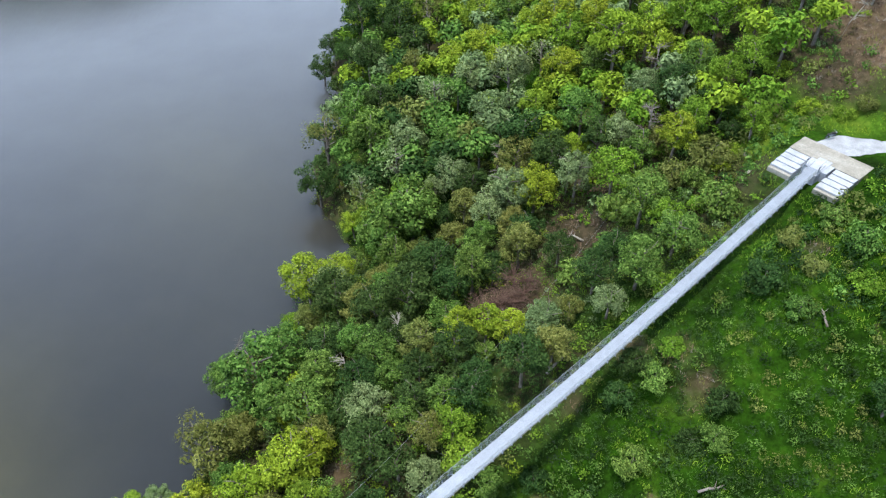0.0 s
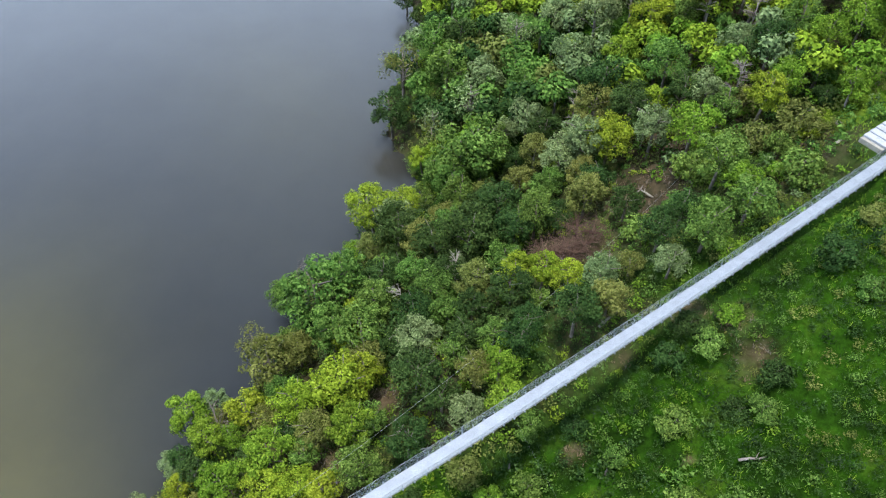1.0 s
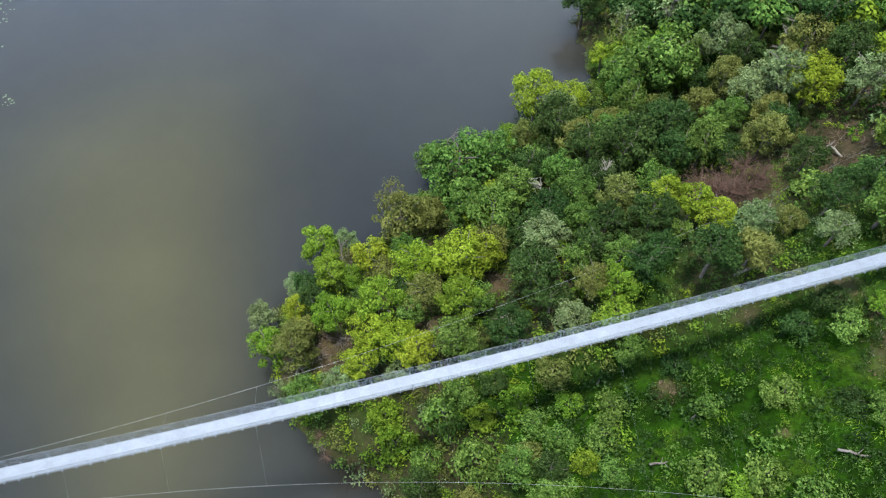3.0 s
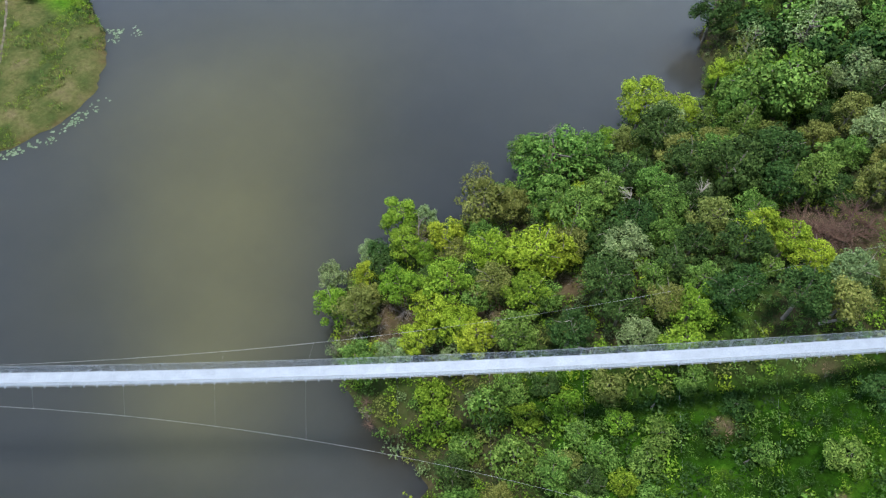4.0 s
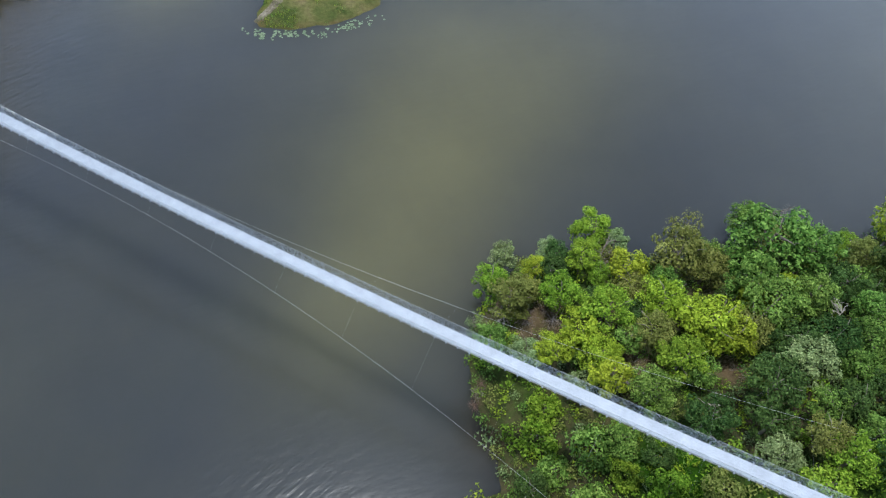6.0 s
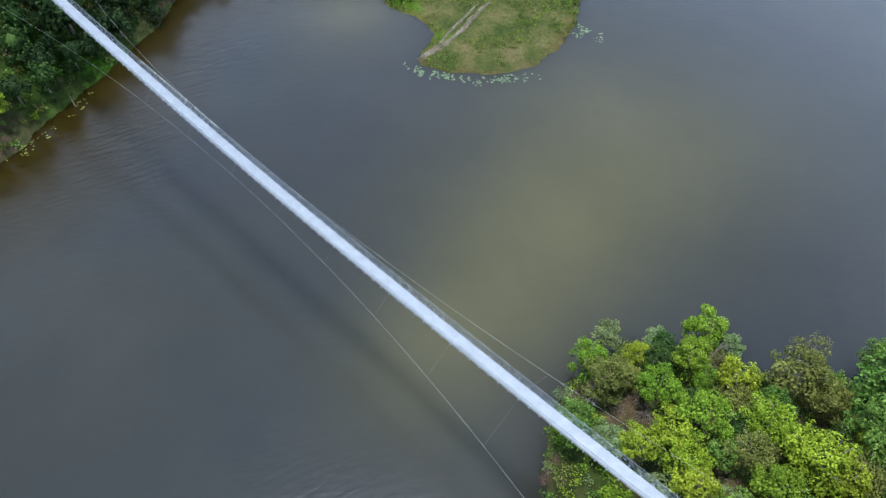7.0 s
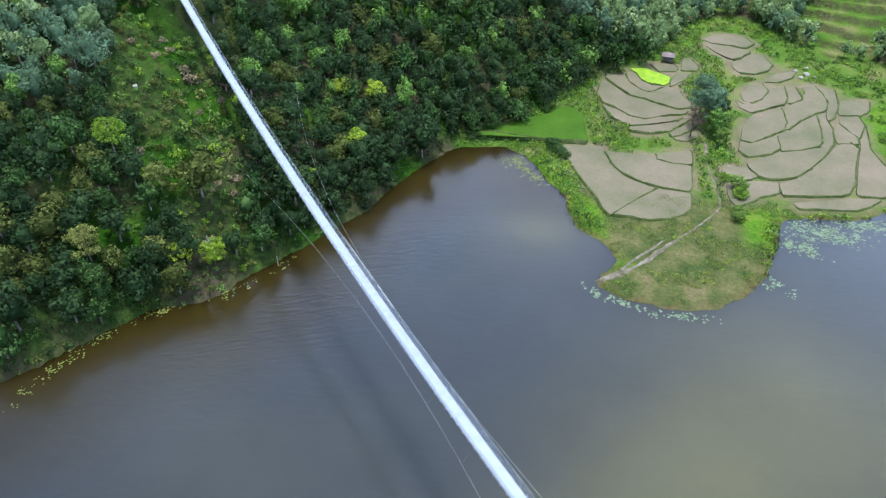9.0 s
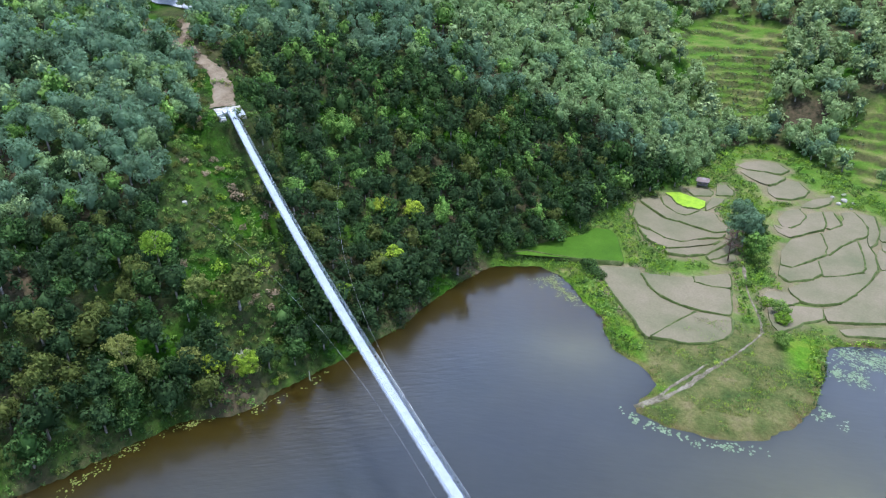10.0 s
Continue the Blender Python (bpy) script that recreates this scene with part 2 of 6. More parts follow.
def ground_material():
    m, n, l, b = material("hill_ground", 0.95, 0.0, 0.04)
    p = place(n)
    _, grass = noise_ramp(n, l, p, 0.17, ((0.28, (0.005, 0.011, 0.002)), (0.42, (0.011, 0.031, 0.002)), (0.54, (0.021, 0.062, 0.003)), (0.64, (0.036, 0.080, 0.005)), (0.78, (0.034, 0.034, 0.012))), 7.0, 0.66)
    t2, tuft = noise_ramp(n, l, p, 1.6, ((0.28, (0.45, 0.45, 0.45)), (0.72, (1.45, 1.45, 1.45))), 6.0, 0.7)
    green = blend(n, l, 1.0, grass.outputs["Color"], tuft.outputs["Color"], "MULTIPLY")
    _, soil = noise_ramp(n, l, p, 0.7, ((0.3, (0.055, 0.034, 0.020)), (0.50, (0.150, 0.100, 0.060)), (0.70, (0.275, 0.210, 0.140))), 9.0, 0.78)
    _, where = noise_ramp(n, l, p, 0.19, ((0.64, (0, 0, 0)), (0.74, (0.8, 0.8, 0.8))), 8.0, 0.68)
    c = blend(n, l, where.outputs["Color"], green, soil.outputs["Color"])
    c = blend(n, l, mask(n, "bare"), c, soil.outputs["Color"])
    _, litter = noise_ramp(n, l, p, 0.9, ((0.3, (0.022, 0.026, 0.012)), (0.7, (0.085, 0.062, 0.036))))
    c = blend(n, l, mask(n, "litter"), c, litter.outputs["Color"])
    _, turf = noise_ramp(n, l, p, 0.13, ((0.3, (0.042, 0.100, 0.008)), (0.50, (0.078, 0.128, 0.018)), (0.64, (0.130, 0.134, 0.042)), (0.78, (0.18, 0.158, 0.085))), 6.0)
    turf2 = blend(n, l, 0.6, turf.outputs["Color"], tuft.outputs["Color"], "MULTIPLY")
    c = blend(n, l, mask(n, "turf"), c, turf2)
    _, mud_sky = noise_ramp(n, l, p, 0.14, ((0.3, (0.090, 0.092, 0.040)), (0.5, (0.132, 0.112, 0.062)), (0.7, (0.178, 0.142, 0.090))))
    c = blend(n, l, mask(n, "tilled"), c, mud_sky.outputs["Color"])
    _, spit = noise_ramp(n, l, p, 0.16, ((0.30, (0.032, 0.052, 0.014)), (0.44, (0.058, 0.072, 0.020)), (0.57, (0.094, 0.094, 0.032)), (0.70, (0.135, 0.112, 0.054))), 7.0, 0.65)
    c = blend(n, l, mask(n, "spit"), c, blend(n, l, 0.7, spit.outputs["Color"], tuft.outputs["Color"], "MULTIPLY"))
    _, fresh = noise_ramp(n, l, p, 0.2, ((0.3, (0.034, 0.092, 0.006)), (0.5, (0.070, 0.142, 0.010)), (0.7, (0.125, 0.158, 0.020))), 6.0, 0.65)
    c = blend(n, l, mask(n, "lush"), c, blend(n, l, 0.6, fresh.outputs["Color"], tuft.outputs["Color"], "MULTIPLY"))
    _, wet = noise_ramp(n, l, p, 0.6, ((0.35, (0.040, 0.036, 0.014)), (0.55, (0.105, 0.072, 0.032)), (0.7, (0.13, 0.105, 0.06))), 6.0, 0.7)
    c = blend(n, l, mask(n, "rim"), c, wet.outputs["Color"])
    l.new(c, b.inputs["Base Color"])
    bump(n, l, b, t2.outputs["Fac"], 0.8, 0.35)
    return m


def water_material():
    m, n, l, b = material("lake_water", 0.15, 0.0, 0.5)
    b.inputs["IOR"].default_value = 1.33
    # murky water: light spreads below the surface
    b.subsurface_method = "BURLEY"
    b.inputs["Subsurface Weight"].default_value = 1.0
    b.inputs["Subsurface Radius"].default_value = (1.0, 1.0, 0.9)
    b.inputs["Subsurface Scale"].default_value = 14.0
    p = place(n)
    cloud, _ = noise_ramp(n, l, p, 0.035, ((0.0, (0, 0, 0)), (1.0, (1, 1, 1))), 4.0, 0.55)
    add = n.new("ShaderNodeMath")
    add.operation = "MULTIPLY_ADD"
    add.inputs[1].default_value, add.inputs[2].default_value = 0.5, -0.25
    l.new(cloud.outputs["Fac"], add.inputs[0])
    # painted cloud reflections, broken up by noise, choose the water's base tone
    mud_sky = n.new("ShaderNodeMath")
    l.new(mask(n, "cloud_tint"), mud_sky.inputs[0])
    l.new(add.outputs["Value"], mud_sky.inputs[1])
    r = n.new("ShaderNodeValToRGB")
    r.color_ramp.elements.new(0.5)
    for e, (at, c) in zip(r.color_ramp.elements, ((0.0, (0.0262, 0.0296, 0.0320)), (0.45, (0.041, 0.0420, 0.0315)), (0.95, (0.072, 0.069, 0.037)))):
        e.position, e.color = at, (*c, 1)
    l.new(mud_sky.outputs["Value"], r.inputs["Fac"])
    _, sh = noise_ramp(n, l, p, 0.05, ((0.3, (0.93, 0.93, 0.93)), (0.7, (1.07, 1.07, 1.07))))
    # brown water darkened where it mirrors the banks, painted into the base
    c = blend(n, l, mask(n, "bank_mirror"), r.outputs["Color"], (0.0235, 0.0168, 0.0030))
    # pale tone for the bright sky mirrored in the northern water
    c = blend(n, l, mask(n, "sky_sheen"), c, (0.067, 0.073, 0.074))
    c = blend(n, l, 1.0, c, sh.outputs["Color"], "MULTIPLY")
    l.new(c, b.inputs["Base Color"])
    mp = n.new("ShaderNodeMapping")
    mp.inputs["Rotation"].default_value = (0, 0, radians(35))
    mp.inputs["Scale"].default_value = (1.0, 0.3, 1.0)
    l.new(p, mp.inputs["Vector"])
    w = n.new("ShaderNodeTexNoise")
    w.inputs["Scale"].default_value, w.inputs["Detail"].default_value = 0.9, 3.0
    l.new(mp.outputs["Vector"], w.inputs["Vector"])
    # wind ripples, long crests, where the breeze touches the lake
    turn = n.new("ShaderNodeMapping")
    turn.inputs["Rotation"].default_value = (0, 0, radians(-110))
    l.new(p, turn.inputs["Vector"])
    long = n.new("ShaderNodeMapping")
    long.inputs["Scale"].default_value = (0.16, 1.0, 1.0)
    l.new(turn.outputs["Vector"], long.inputs["Vector"])
    rip = n.new("ShaderNodeTexNoise")
    rip.inputs["Scale"].default_value, rip.inputs["Detail"].default_value = 1.5, 2.0
    l.new(long.outputs["Vector"], rip.inputs["Vector"])
    gust = n.new("ShaderNodeMath")
    gust.operation = "MULTIPLY"
    l.new(rip.outputs["Fac"], gust.inputs[0])
    l.new(mask(n, "breeze"), gust.inputs[1])
    swell = n.new("ShaderNodeMath")
    l.new(w.outputs["Fac"], swell.inputs[0])
    l.new(gust.outputs["Value"], swell.inputs[1])
    bump(n, l, b, swell.outputs["Value"], 0.3, 0.08)
    return m


GROUND, WATER = ground_material(), water_material()


# ---- mesh helpers ----
def mesh(name, verts, faces, mats, index=None, smooth=False):
    """One mesh from arrays; faces all of one size, or a list."""
    me = bpy.data.meshes.new(name)
    if isinstance(faces, np.ndarray):
        k, c = faces.shape
        me.vertices.add(len(verts))
        me.vertices.foreach_set("co", np.asarray(verts, np.float32).ravel())
        me.loops.add(k * c)
        me.loops.foreach_set("vertex_index", faces.ravel().astype(np.int32))
        me.polygons.add(k)
        me.polygons.foreach_set("loop_start", np.arange(0, k * c, c, dtype=np.int32))
        if index is not None:
            me.polygons.foreach_set("material_index", np.asarray(index, np.int32))
        me.update(calc_edges=True)
        me.validate()
    else:
        me.from_pydata([tuple(v) for v in verts], [], faces)
        if index is not None:
            me.polygons.foreach_set("material_index", np.asarray(index, np.int32))
    for m in (mats if isinstance(mats, (list, tuple)) else (mats,)):
        me.materials.append(m)
    if smooth:
        me.polygons.foreach_set("use_smooth", np.ones(len(me.polygons), bool))
    return me


def child(name, me, parent, label="", at=None):
    ob = new(name, me)
    ob.parent = parent
    if at is not None:
        ob.matrix_basis = at
    return tagged(ob, label)


class Shape:
    """Collects boxes and tubes into one mesh."""

    def __init__(self):
        self.v, self.f = [], []

    def box(self, x0, x1, y0, y1, z0, z1, bevel=0.0, m=None):
        bm = bmesh.new()
        bmesh.ops.create_cube(bm, size=1)
        for v in bm.verts:
            v.co = Vector(((x0 + x1) / 2 + v.co.x * (x1 - x0), (y0 + y1) / 2 + v.co.y * (y1 - y0), (z0 + z1) / 2 + v.co.z * (z1 - z0)))
        if bevel:
            bmesh.ops.bevel(bm, geom=bm.edges[:], offset=bevel, segments=1, affect="EDGES")
        k = len(self.v)
        bm.verts.index_update()
        self.v += [(m @ v.co if m else v.co)[:] for v in bm.verts]
        self.f += [[k + v.index for v in f.verts] for f in bm.faces]
        bm.free()
        return self

    def tube(self, pts, radii, sides=6):
        pts = [Vector(p) for p in pts]
        if isinstance(radii, (int, float)):
            radii = [radii] * len(pts)
        k = len(self.v)
        for i, p in enumerate(pts):
            d = (pts[min(i + 1, len(pts) - 1)] - pts[max(i - 1, 0)]).normalized()
            a = d.cross(Vector((0, 0, 1)) if abs(d.z) < 0.95 else Vector((1, 0, 0))).normalized()
            c = d.cross(a)
            for s in range(sides):
                w = 2 * math.pi * s / sides
                self.v.append((p + (a * math.cos(w) + c * math.sin(w)) * radii[i])[:])
        for i in range(len(pts) - 1):
            for s in range(sides):
                s2 = (s + 1) % sides
                self.f.append([k + i * sides + s, k + i * sides + s2, k + (i + 1) * sides + s2, k + (i + 1) * sides + s])
        self.f.append([k + s for s in range(sides)][::-1])
        self.f.append([k + (len(pts) - 1) * sides + s for s in range(sides)])
        return self

    def done(self, name, mats, smooth=False):
        return mesh(name, self.v, self.f, mats, smooth=smooth)


# ---- terrain ----
# shore of the lake, from the near hill's far end round its tip, the hidden arm, the far hill and the flat
LAKE = ((-22, 191), (-27, 155), (-21, 142), (-21, 130), (-26, 117), (-23, 104), (-18, 95), (-14, 88), (-24, 79), (-21, 75), (-31, 62),
        (-30, 57), (-32, 51), (-33, 47), (-39, 38), (-41, 31), (-33, 21), (-26, 17.5), (-19, 17), (-14, 15), (-15, 10), (-8, 3), (4, -3), (20, -14),
        (45, -25), (70, -60), (60, -130), (20, -230), (-40, -240))
LAKE_FAR = ((-40, -180), (-42, -130), (-54, -92), (-66.5, -75.2), (-75, -70.8), (-82.2, -64), (-86.2, -56.8), (-91.7, -52.6), (-98.2, -48.2), (-106, -43),
            (-115.5, -36.3), (-127, -31.8), (-136, -27.5), (-145, -22.5), (-148, -19), (-147.3, -16), (-148.4, -9.5), (-145.5, -4), (-139, -0.5), (-134.5, 2.1),
            (-129.1, 5.2), (-123.8, 6.4), (-117.9, 8.1), (-114.9, 11.4), (-112.1, 13.6), (-108.3, 14.8), (-102, 11.2), (-99.6, 11.6), (-97.2, 16.5),
            (-95.3, 22.3), (-95.4, 28.1), (-96.4, 32.1), (-100.7, 37.2), (-103.8, 39.5), (-109.2, 43.4), (-114.7, 45.3), (-119.5, 46.8), (-126.7, 49.3),
            (-127.5, 53.8), (-128.7, 64.2), (-131.7, 69.1), (-134.2, 72.7), (-139.8, 78), (-152.7, 80.8), (-161, 84.4), (-171.7, 90.7),
            (-180, 98), (-190, 130), (-185, 170), (-180, 210), (-140, 240), (-90, 236), (-50, 225), (-28, 214))
VALLEY = ((-148, -19), (-160, -5), (-175, 5), (-188, 13), (-197, 25), (-212, 34), (-232, 43), (-240, 56), (-226, 68), (-210, 84), (-200, 108), (-170, 125),
          (-125, 110), (-112, 52), (-88, 38), (-86, 8), (-104, 2), (-135, -12))
# how the land rises: x, y, slope from the flat, height where it levels off
RISES = ((40, 70, 0.50, 70), (0, 120, 0.50, 70), (20, 175, 0.50, 80), (110, 0, 0.45, 60), (110, 110, 0.50, 90), (20, 20, 0.45, 40),
         (-146, -84, 0.66, 35.5), (-168, -98, 0.66, 38), (-185, -116, 0.66, 41), (-200, -135, 0.66, 45), (-110, -125, 0.62, 42), (-80, -150, 0.60, 60),
         (-160, -52, 0.62, 58), (-195, -45, 0.60, 75), (-240, -30, 0.60, 90), (-225, 5, 0.55, 70), (-262, 48, 0.33, 40), (-310, 45, 0.33, 60))
RISES_FAR = ((-290, 100, 0.40, 75), (-230, 120, 0.40, 60), (-250, -180, 0.6, 75), (-330, -100, 0.5, 110), (-400, 40, 0.3, 120), (-200, -300, 0.5, 110),
             (-100, 300, 0.3, 22), (-230, 230, 0.4, 40), (60, 260, 0.5, 90), (150, -150, 0.5, 90))
AXIS, CROSS = np.array((-0.7853, -0.6191)), np.array((-0.6191, 0.7853))
BASE = CROSS * 26.0


def off_edge(px, py, loop):
    """Signed distance to a closed outline, negative inside."""
    best, inside = np.full(px.shape, 1e9), np.zeros(px.shape, bool)
    for (ax, ay), (bx, by) in zip(loop, loop[1:] + loop[:1]):
        dx, dy = bx - ax, by - ay
        t = np.clip(((px - ax) * dx + (py - ay) * dy) / (dx * dx + dy * dy), 0, 1)
        best = np.minimum(best, np.hypot(px - ax - t * dx, py - ay - t * dy))
        if dy:
            inside ^= ((ay > py) != (by > py)) & (px < ax + (py - ay) * dx / dy)
    return np.where(inside, -best, best)


LATTICE = np.random.RandomState(5).rand(64, 64)


def wave(px, py, size, seed=0):
    """Smooth lattice noise, 0 to 1."""
    u, v = px / size + seed * 7.31, py / size + seed * 3.77
    i, j = np.floor(u).astype(int), np.floor(v).astype(int)
    a, b = u - i, v - j
    a, b = a * a * (3 - 2 * a), b * b * (3 - 2 * b)
    g = lambda di, dj: LATTICE[(i + di) % 64, (j + dj) % 64]
    return (g(0, 0) * (1 - a) + g(1, 0) * a) * (1 - b) + (g(0, 1) * (1 - a) + g(1, 1) * a) * b


def deck_height(q):
    return 22.38 - 0.06236 * q + 0.000852 * q * q


TERRACES = ((-291, 21), (-321, 36), (-330, 52), (-300, 72), (-275, 64), (-247, 55), (-246, 45), (-272, 41))


TERRACES_SIDE = ((-216, 75), (-213, 90), (-225, 104), (-250, 100), (-242, 80), (-228, 73))


def terraced(px, py):
    return np.minimum(off_edge(px, py, TERRACES), off_edge(px, py, TERRACES_SIDE)) + 7 * (wave(px, py, 9, 41) - 0.5)


def shore_off(px, py):
    return off_edge(px, py, LAKE + LAKE_FAR) + np.where(px < -94, 1.0, 2.2) * (wave(px, py, 6.0, 2) - 0.5) + 0.7 * (wave(px, py, 1.7, 92) - 0.5)


def height(px, py):
    px, py = np.asarray(px, float), np.asarray(py, float)
    lake = shore_off(px, py)
    foot = np.minimum(lake, off_edge(px, py, VALLEY))
    wsum = slope = cap = 0
    for x, y, s, h in RISES + RISES_FAR:
        w = 1.0 / ((px - x) ** 2 + (py - y) ** 2 + 150.0) ** 1.6
        wsum, slope, cap = wsum + w, slope + w * s, cap + w * h
    slope, cap = slope / wsum, cap / wsum
    up = slope * np.maximum(foot, 0)
    hill = cap * (1 - np.exp(-(up / cap) - 0.5 * (up / cap) ** 3))
    hill = hill + np.clip(foot / 12, 0, 1) * (2.4 * (wave(px, py, 17, 1) - 0.5) + 1.0 * (wave(px, py, 6, 3) - 0.5))
    hill = hill + np.clip(foot / 25, 0, 1) * (px + py < -60) * 9 * (wave(px, py, 34, 5) - 0.5)
    far = np.clip((np.hypot(px + 80, py - 20) - 260) / 200, 0, 1)
    hill = hill + far * (60 * wave(px, py, 170, 4) + 0.06 * np.maximum(np.hypot(px + 80, py) - 300, 0).clip(0, 1500))
    dry = np.maximum(lake, 0)
    flat = np.minimum(0.16 * dry, 0.35 + 0.032 * dry).clip(0, 6.5)
    z = np.where(lake < 0, np.maximum(0.35 * lake, -4), flat + np.where(foot > 0, hill, 0))
    # terraced grass slope at the valley's head
    k = np.clip(1 - terraced(px, py) / 6, 0, 1)
    t = z / 2.0 + 0.5 * wave(px, py, 20, 12)
    z = z + k * (np.floor(t) + np.clip((t - np.floor(t) - 0.7) / 0.3, 0, 1) - t) * 2.0
    # a cut earth bank above the near bridge head
    k = np.clip(((px - 50) * 0.55 + (py - 83) * 0.83) / 6.0, 0, 1) * np.clip((px - 44) / 7, 0, 1) * np.clip((130 - py) / 20, 0, 1)
    z = z + 3.8 * k * k * (3 - 2 * k)
    # levelled ground at both bridge heads and along the track
    for q0, q1, z0 in ((-90.0, -79.0, 31.95), (-79.0, -73.5, 30.7), (161.0, 166.0, 33.6), (166.0, 175.0, 34.75)):
        u, m = px * AXIS[0] + py * AXIS[1], px * CROSS[0] + py * CROSS[1] - 26
        out = np.hypot(np.maximum(np.maximum(q0 - u, u - q1), 0), np.maximum(np.abs(m) - 5.0, 0))
        k = np.clip(1 - out / (4.0 if q1 < -76 or q1 > 0 else 2.5), 0, 1)
        z = z + (z0 - z) * k * k * (3 - 2 * k)
    # keep clear below the walkway
    u, m = px * AXIS[0] + py * AXIS[1], np.abs(px * CROSS[0] + py * CROSS[1] - 26)
    clear = deck_height(u) - 1.0 + np.maximum(m - 4, 0) * 0.7
    z = np.where((u > -79) & (u < 166), np.minimum(z, clear), z)
    return z


def ground_at(x, y):
    return float(height(np.array([x]), np.array([y]))[0])
def coords(px, py):
    return px * AXIS[0] + py * AXIS[1], px * CROSS[0] + py * CROSS[1] - 26


def glade(px, py):
    """Below 0 on the open scrubby strip beside the far end of the bridge."""
    u, w = coords(px, py)
    return np.abs(w + 10 - 0.06 * np.clip(u - 110, 0, 50)) - np.clip((u - 96) * 0.32, 2.5, 10.0) + 5 * (wave(px, py, 7, 94) - 0.5)
# ---- terrain end ----


# ---- ground and water ----
def steps(lo, hi, fine, far_lo, far_hi, grow=1.22):
    mid = list(np.arange(lo, hi + 0.1, fine))
    d, a, b = fine, [], []
    x = lo
    while x > far_lo:
        d *= grow
        x -= d
        a.append(x)
    d, x = fine, hi
    while x < far_hi:
        d *= grow
        x += d
        b.append(x)
    return np.array(a[::-1] + mid + b)


CLEARINGS = ((7, 63, 5.5), (18, 73.5, 5.0), (-29.5, 27.4, 3.4), (-14, 42.4, 2.4), (-18, 34, 2.8), (23.3, 84.7, 4.0), (64, 95, 8.0), (60, 90, 5.0), (55, 86, 3.0), (46.6, 86.5, 2.0), (19.7, 48.9, 2.0), (24.0, 47.2, 1.6), (25.5, 43.0, 1.9), (8.2, 35.8, 1.0), (12.8, 45.2, 1.1), (41, 57, 1.3))


def open_spot(px, py, k=1.0):
    """True where the soil lies bare."""
    out = np.zeros(px.shape, bool)
    for x, y, r in CLEARINGS:
        out |= (px - x) ** 2 + (py - y) ** 2 < (r * k) ** 2
    return out


FIELD_PLANS = []


def plan(crop, loop):
    """The outline of one paddy field."""
    FIELD_PLANS.append((crop, loop))


plan("dry", ((-149.7, 4.3), (-150.1, 13.7), (-146.3, 14.5), (-140.8, 15.7), (-138.1, 17.7), (-135.5, 20.9), (-133.5, 24.4), (-127.0, 18.6), (-122.2, 14.6), (-123.6, 13.7), (-129.9, 11.7), (-136.4, 8.8), (-141.0, 6.9)))
plan("dry", ((-148.0, 14.4), (-146.4, 16.5), (-147.5, 25.5), (-145.5, 25.6), (-143.8, 32.7), (-133.3, 31.5), (-133.8, 26.2), (-135.9, 21.6), (-138.8, 18.1), (-142.2, 16.1)))
plan("dry", ((-148.0, 25.8), (-150.8, 33.5), (-144.6, 33.0), (-144.8, 29.0), (-145.8, 26.0)))
plan("dry", ((-133.1, 24.7), (-132.4, 31.4), (-126.8, 30.7), (-124.3, 28.7), (-122.2, 25.1), (-121.8, 21.7), (-122.4, 18.4), (-122.3, 15.5), (-126.6, 19.0)))
plan("seedling", ((-150.6, -18.3), (-155.6, -12.8), (-160.0, -6.2), (-164.4, 0.6), (-168.7, 3.0), (-168.0, 6.9), (-165.1, 8.3), (-153.1, 9.7), (-151.8, 9.8), (-151.7, 1.0), (-152.4, -5.7), (-153.5, -12.6)))
plan("dry", ((-189.1, 15.0), (-190.7, 20.4), (-186.3, 21.1), (-181.0, 24.3), (-179.9, 26.3), (-184.0, 31.3), (-182.9, 33.6), (-177.2, 34.8), (-175.7, 36.0), (-172.4, 35.5), (-171.7, 32.4), (-174.1, 28.2), (-176.6, 24.5), (-177.9, 21.5), (-182.7, 18.4)))
plan("dry", ((-191.5, 21.0), (-193.3, 23.1), (-187.5, 24.7), (-184.5, 27.0), (-184.6, 30.6), (-180.6, 26.2), (-181.4, 24.6), (-186.4, 21.7)))
plan("dry", ((-187.5, 14.2), (-182.6, 17.6), (-177.1, 21.0), (-175.6, 24.3), (-173.1, 28.1), (-170.6, 31.7), (-171.4, 34.8), (-168.7, 33.8), (-167.8, 29.0), (-165.1, 24.2), (-166.4, 20.5), (-170.7, 17.2), (-173.0, 14.4), (-177.8, 13.1)))
plan("dry", ((-172.0, 14.1), (-169.4, 16.8), (-165.1, 20.1), (-163.8, 23.9), (-166.3, 28.6), (-167.4, 33.2), (-165.0, 31.4), (-162.9, 25.9), (-161.3, 20.5), (-162.5, 18.6), (-165.2, 16.4)))
plan("dry", ((-160.1, 20.2), (-161.7, 25.8), (-163.9, 31.5), (-168.0, 34.8), (-169.7, 36.9), (-164.9, 34.0), (-159.5, 29.5), (-157.8, 24.8), (-158.5, 21.0)))
plan("dry", ((-158.7, 29.7), (-163.5, 34.1), (-167.3, 36.7), (-162.5, 36.0), (-158.5, 32.6), (-156.8, 30.0)))
plan("dry", ((-156.6, 30.5), (-160.8, 35.8), (-157.4, 35.6), (-155.3, 33.1), (-155.4, 31.3)))
plan("ripe", ((-194.7, 22.1), (-195.3, 26.3), (-192.6, 29.2), (-190.3, 32.2), (-186.9, 31.6), (-184.9, 29.9), (-185.6, 27.1), (-187.9, 25.0), (-191.9, 23.8)))
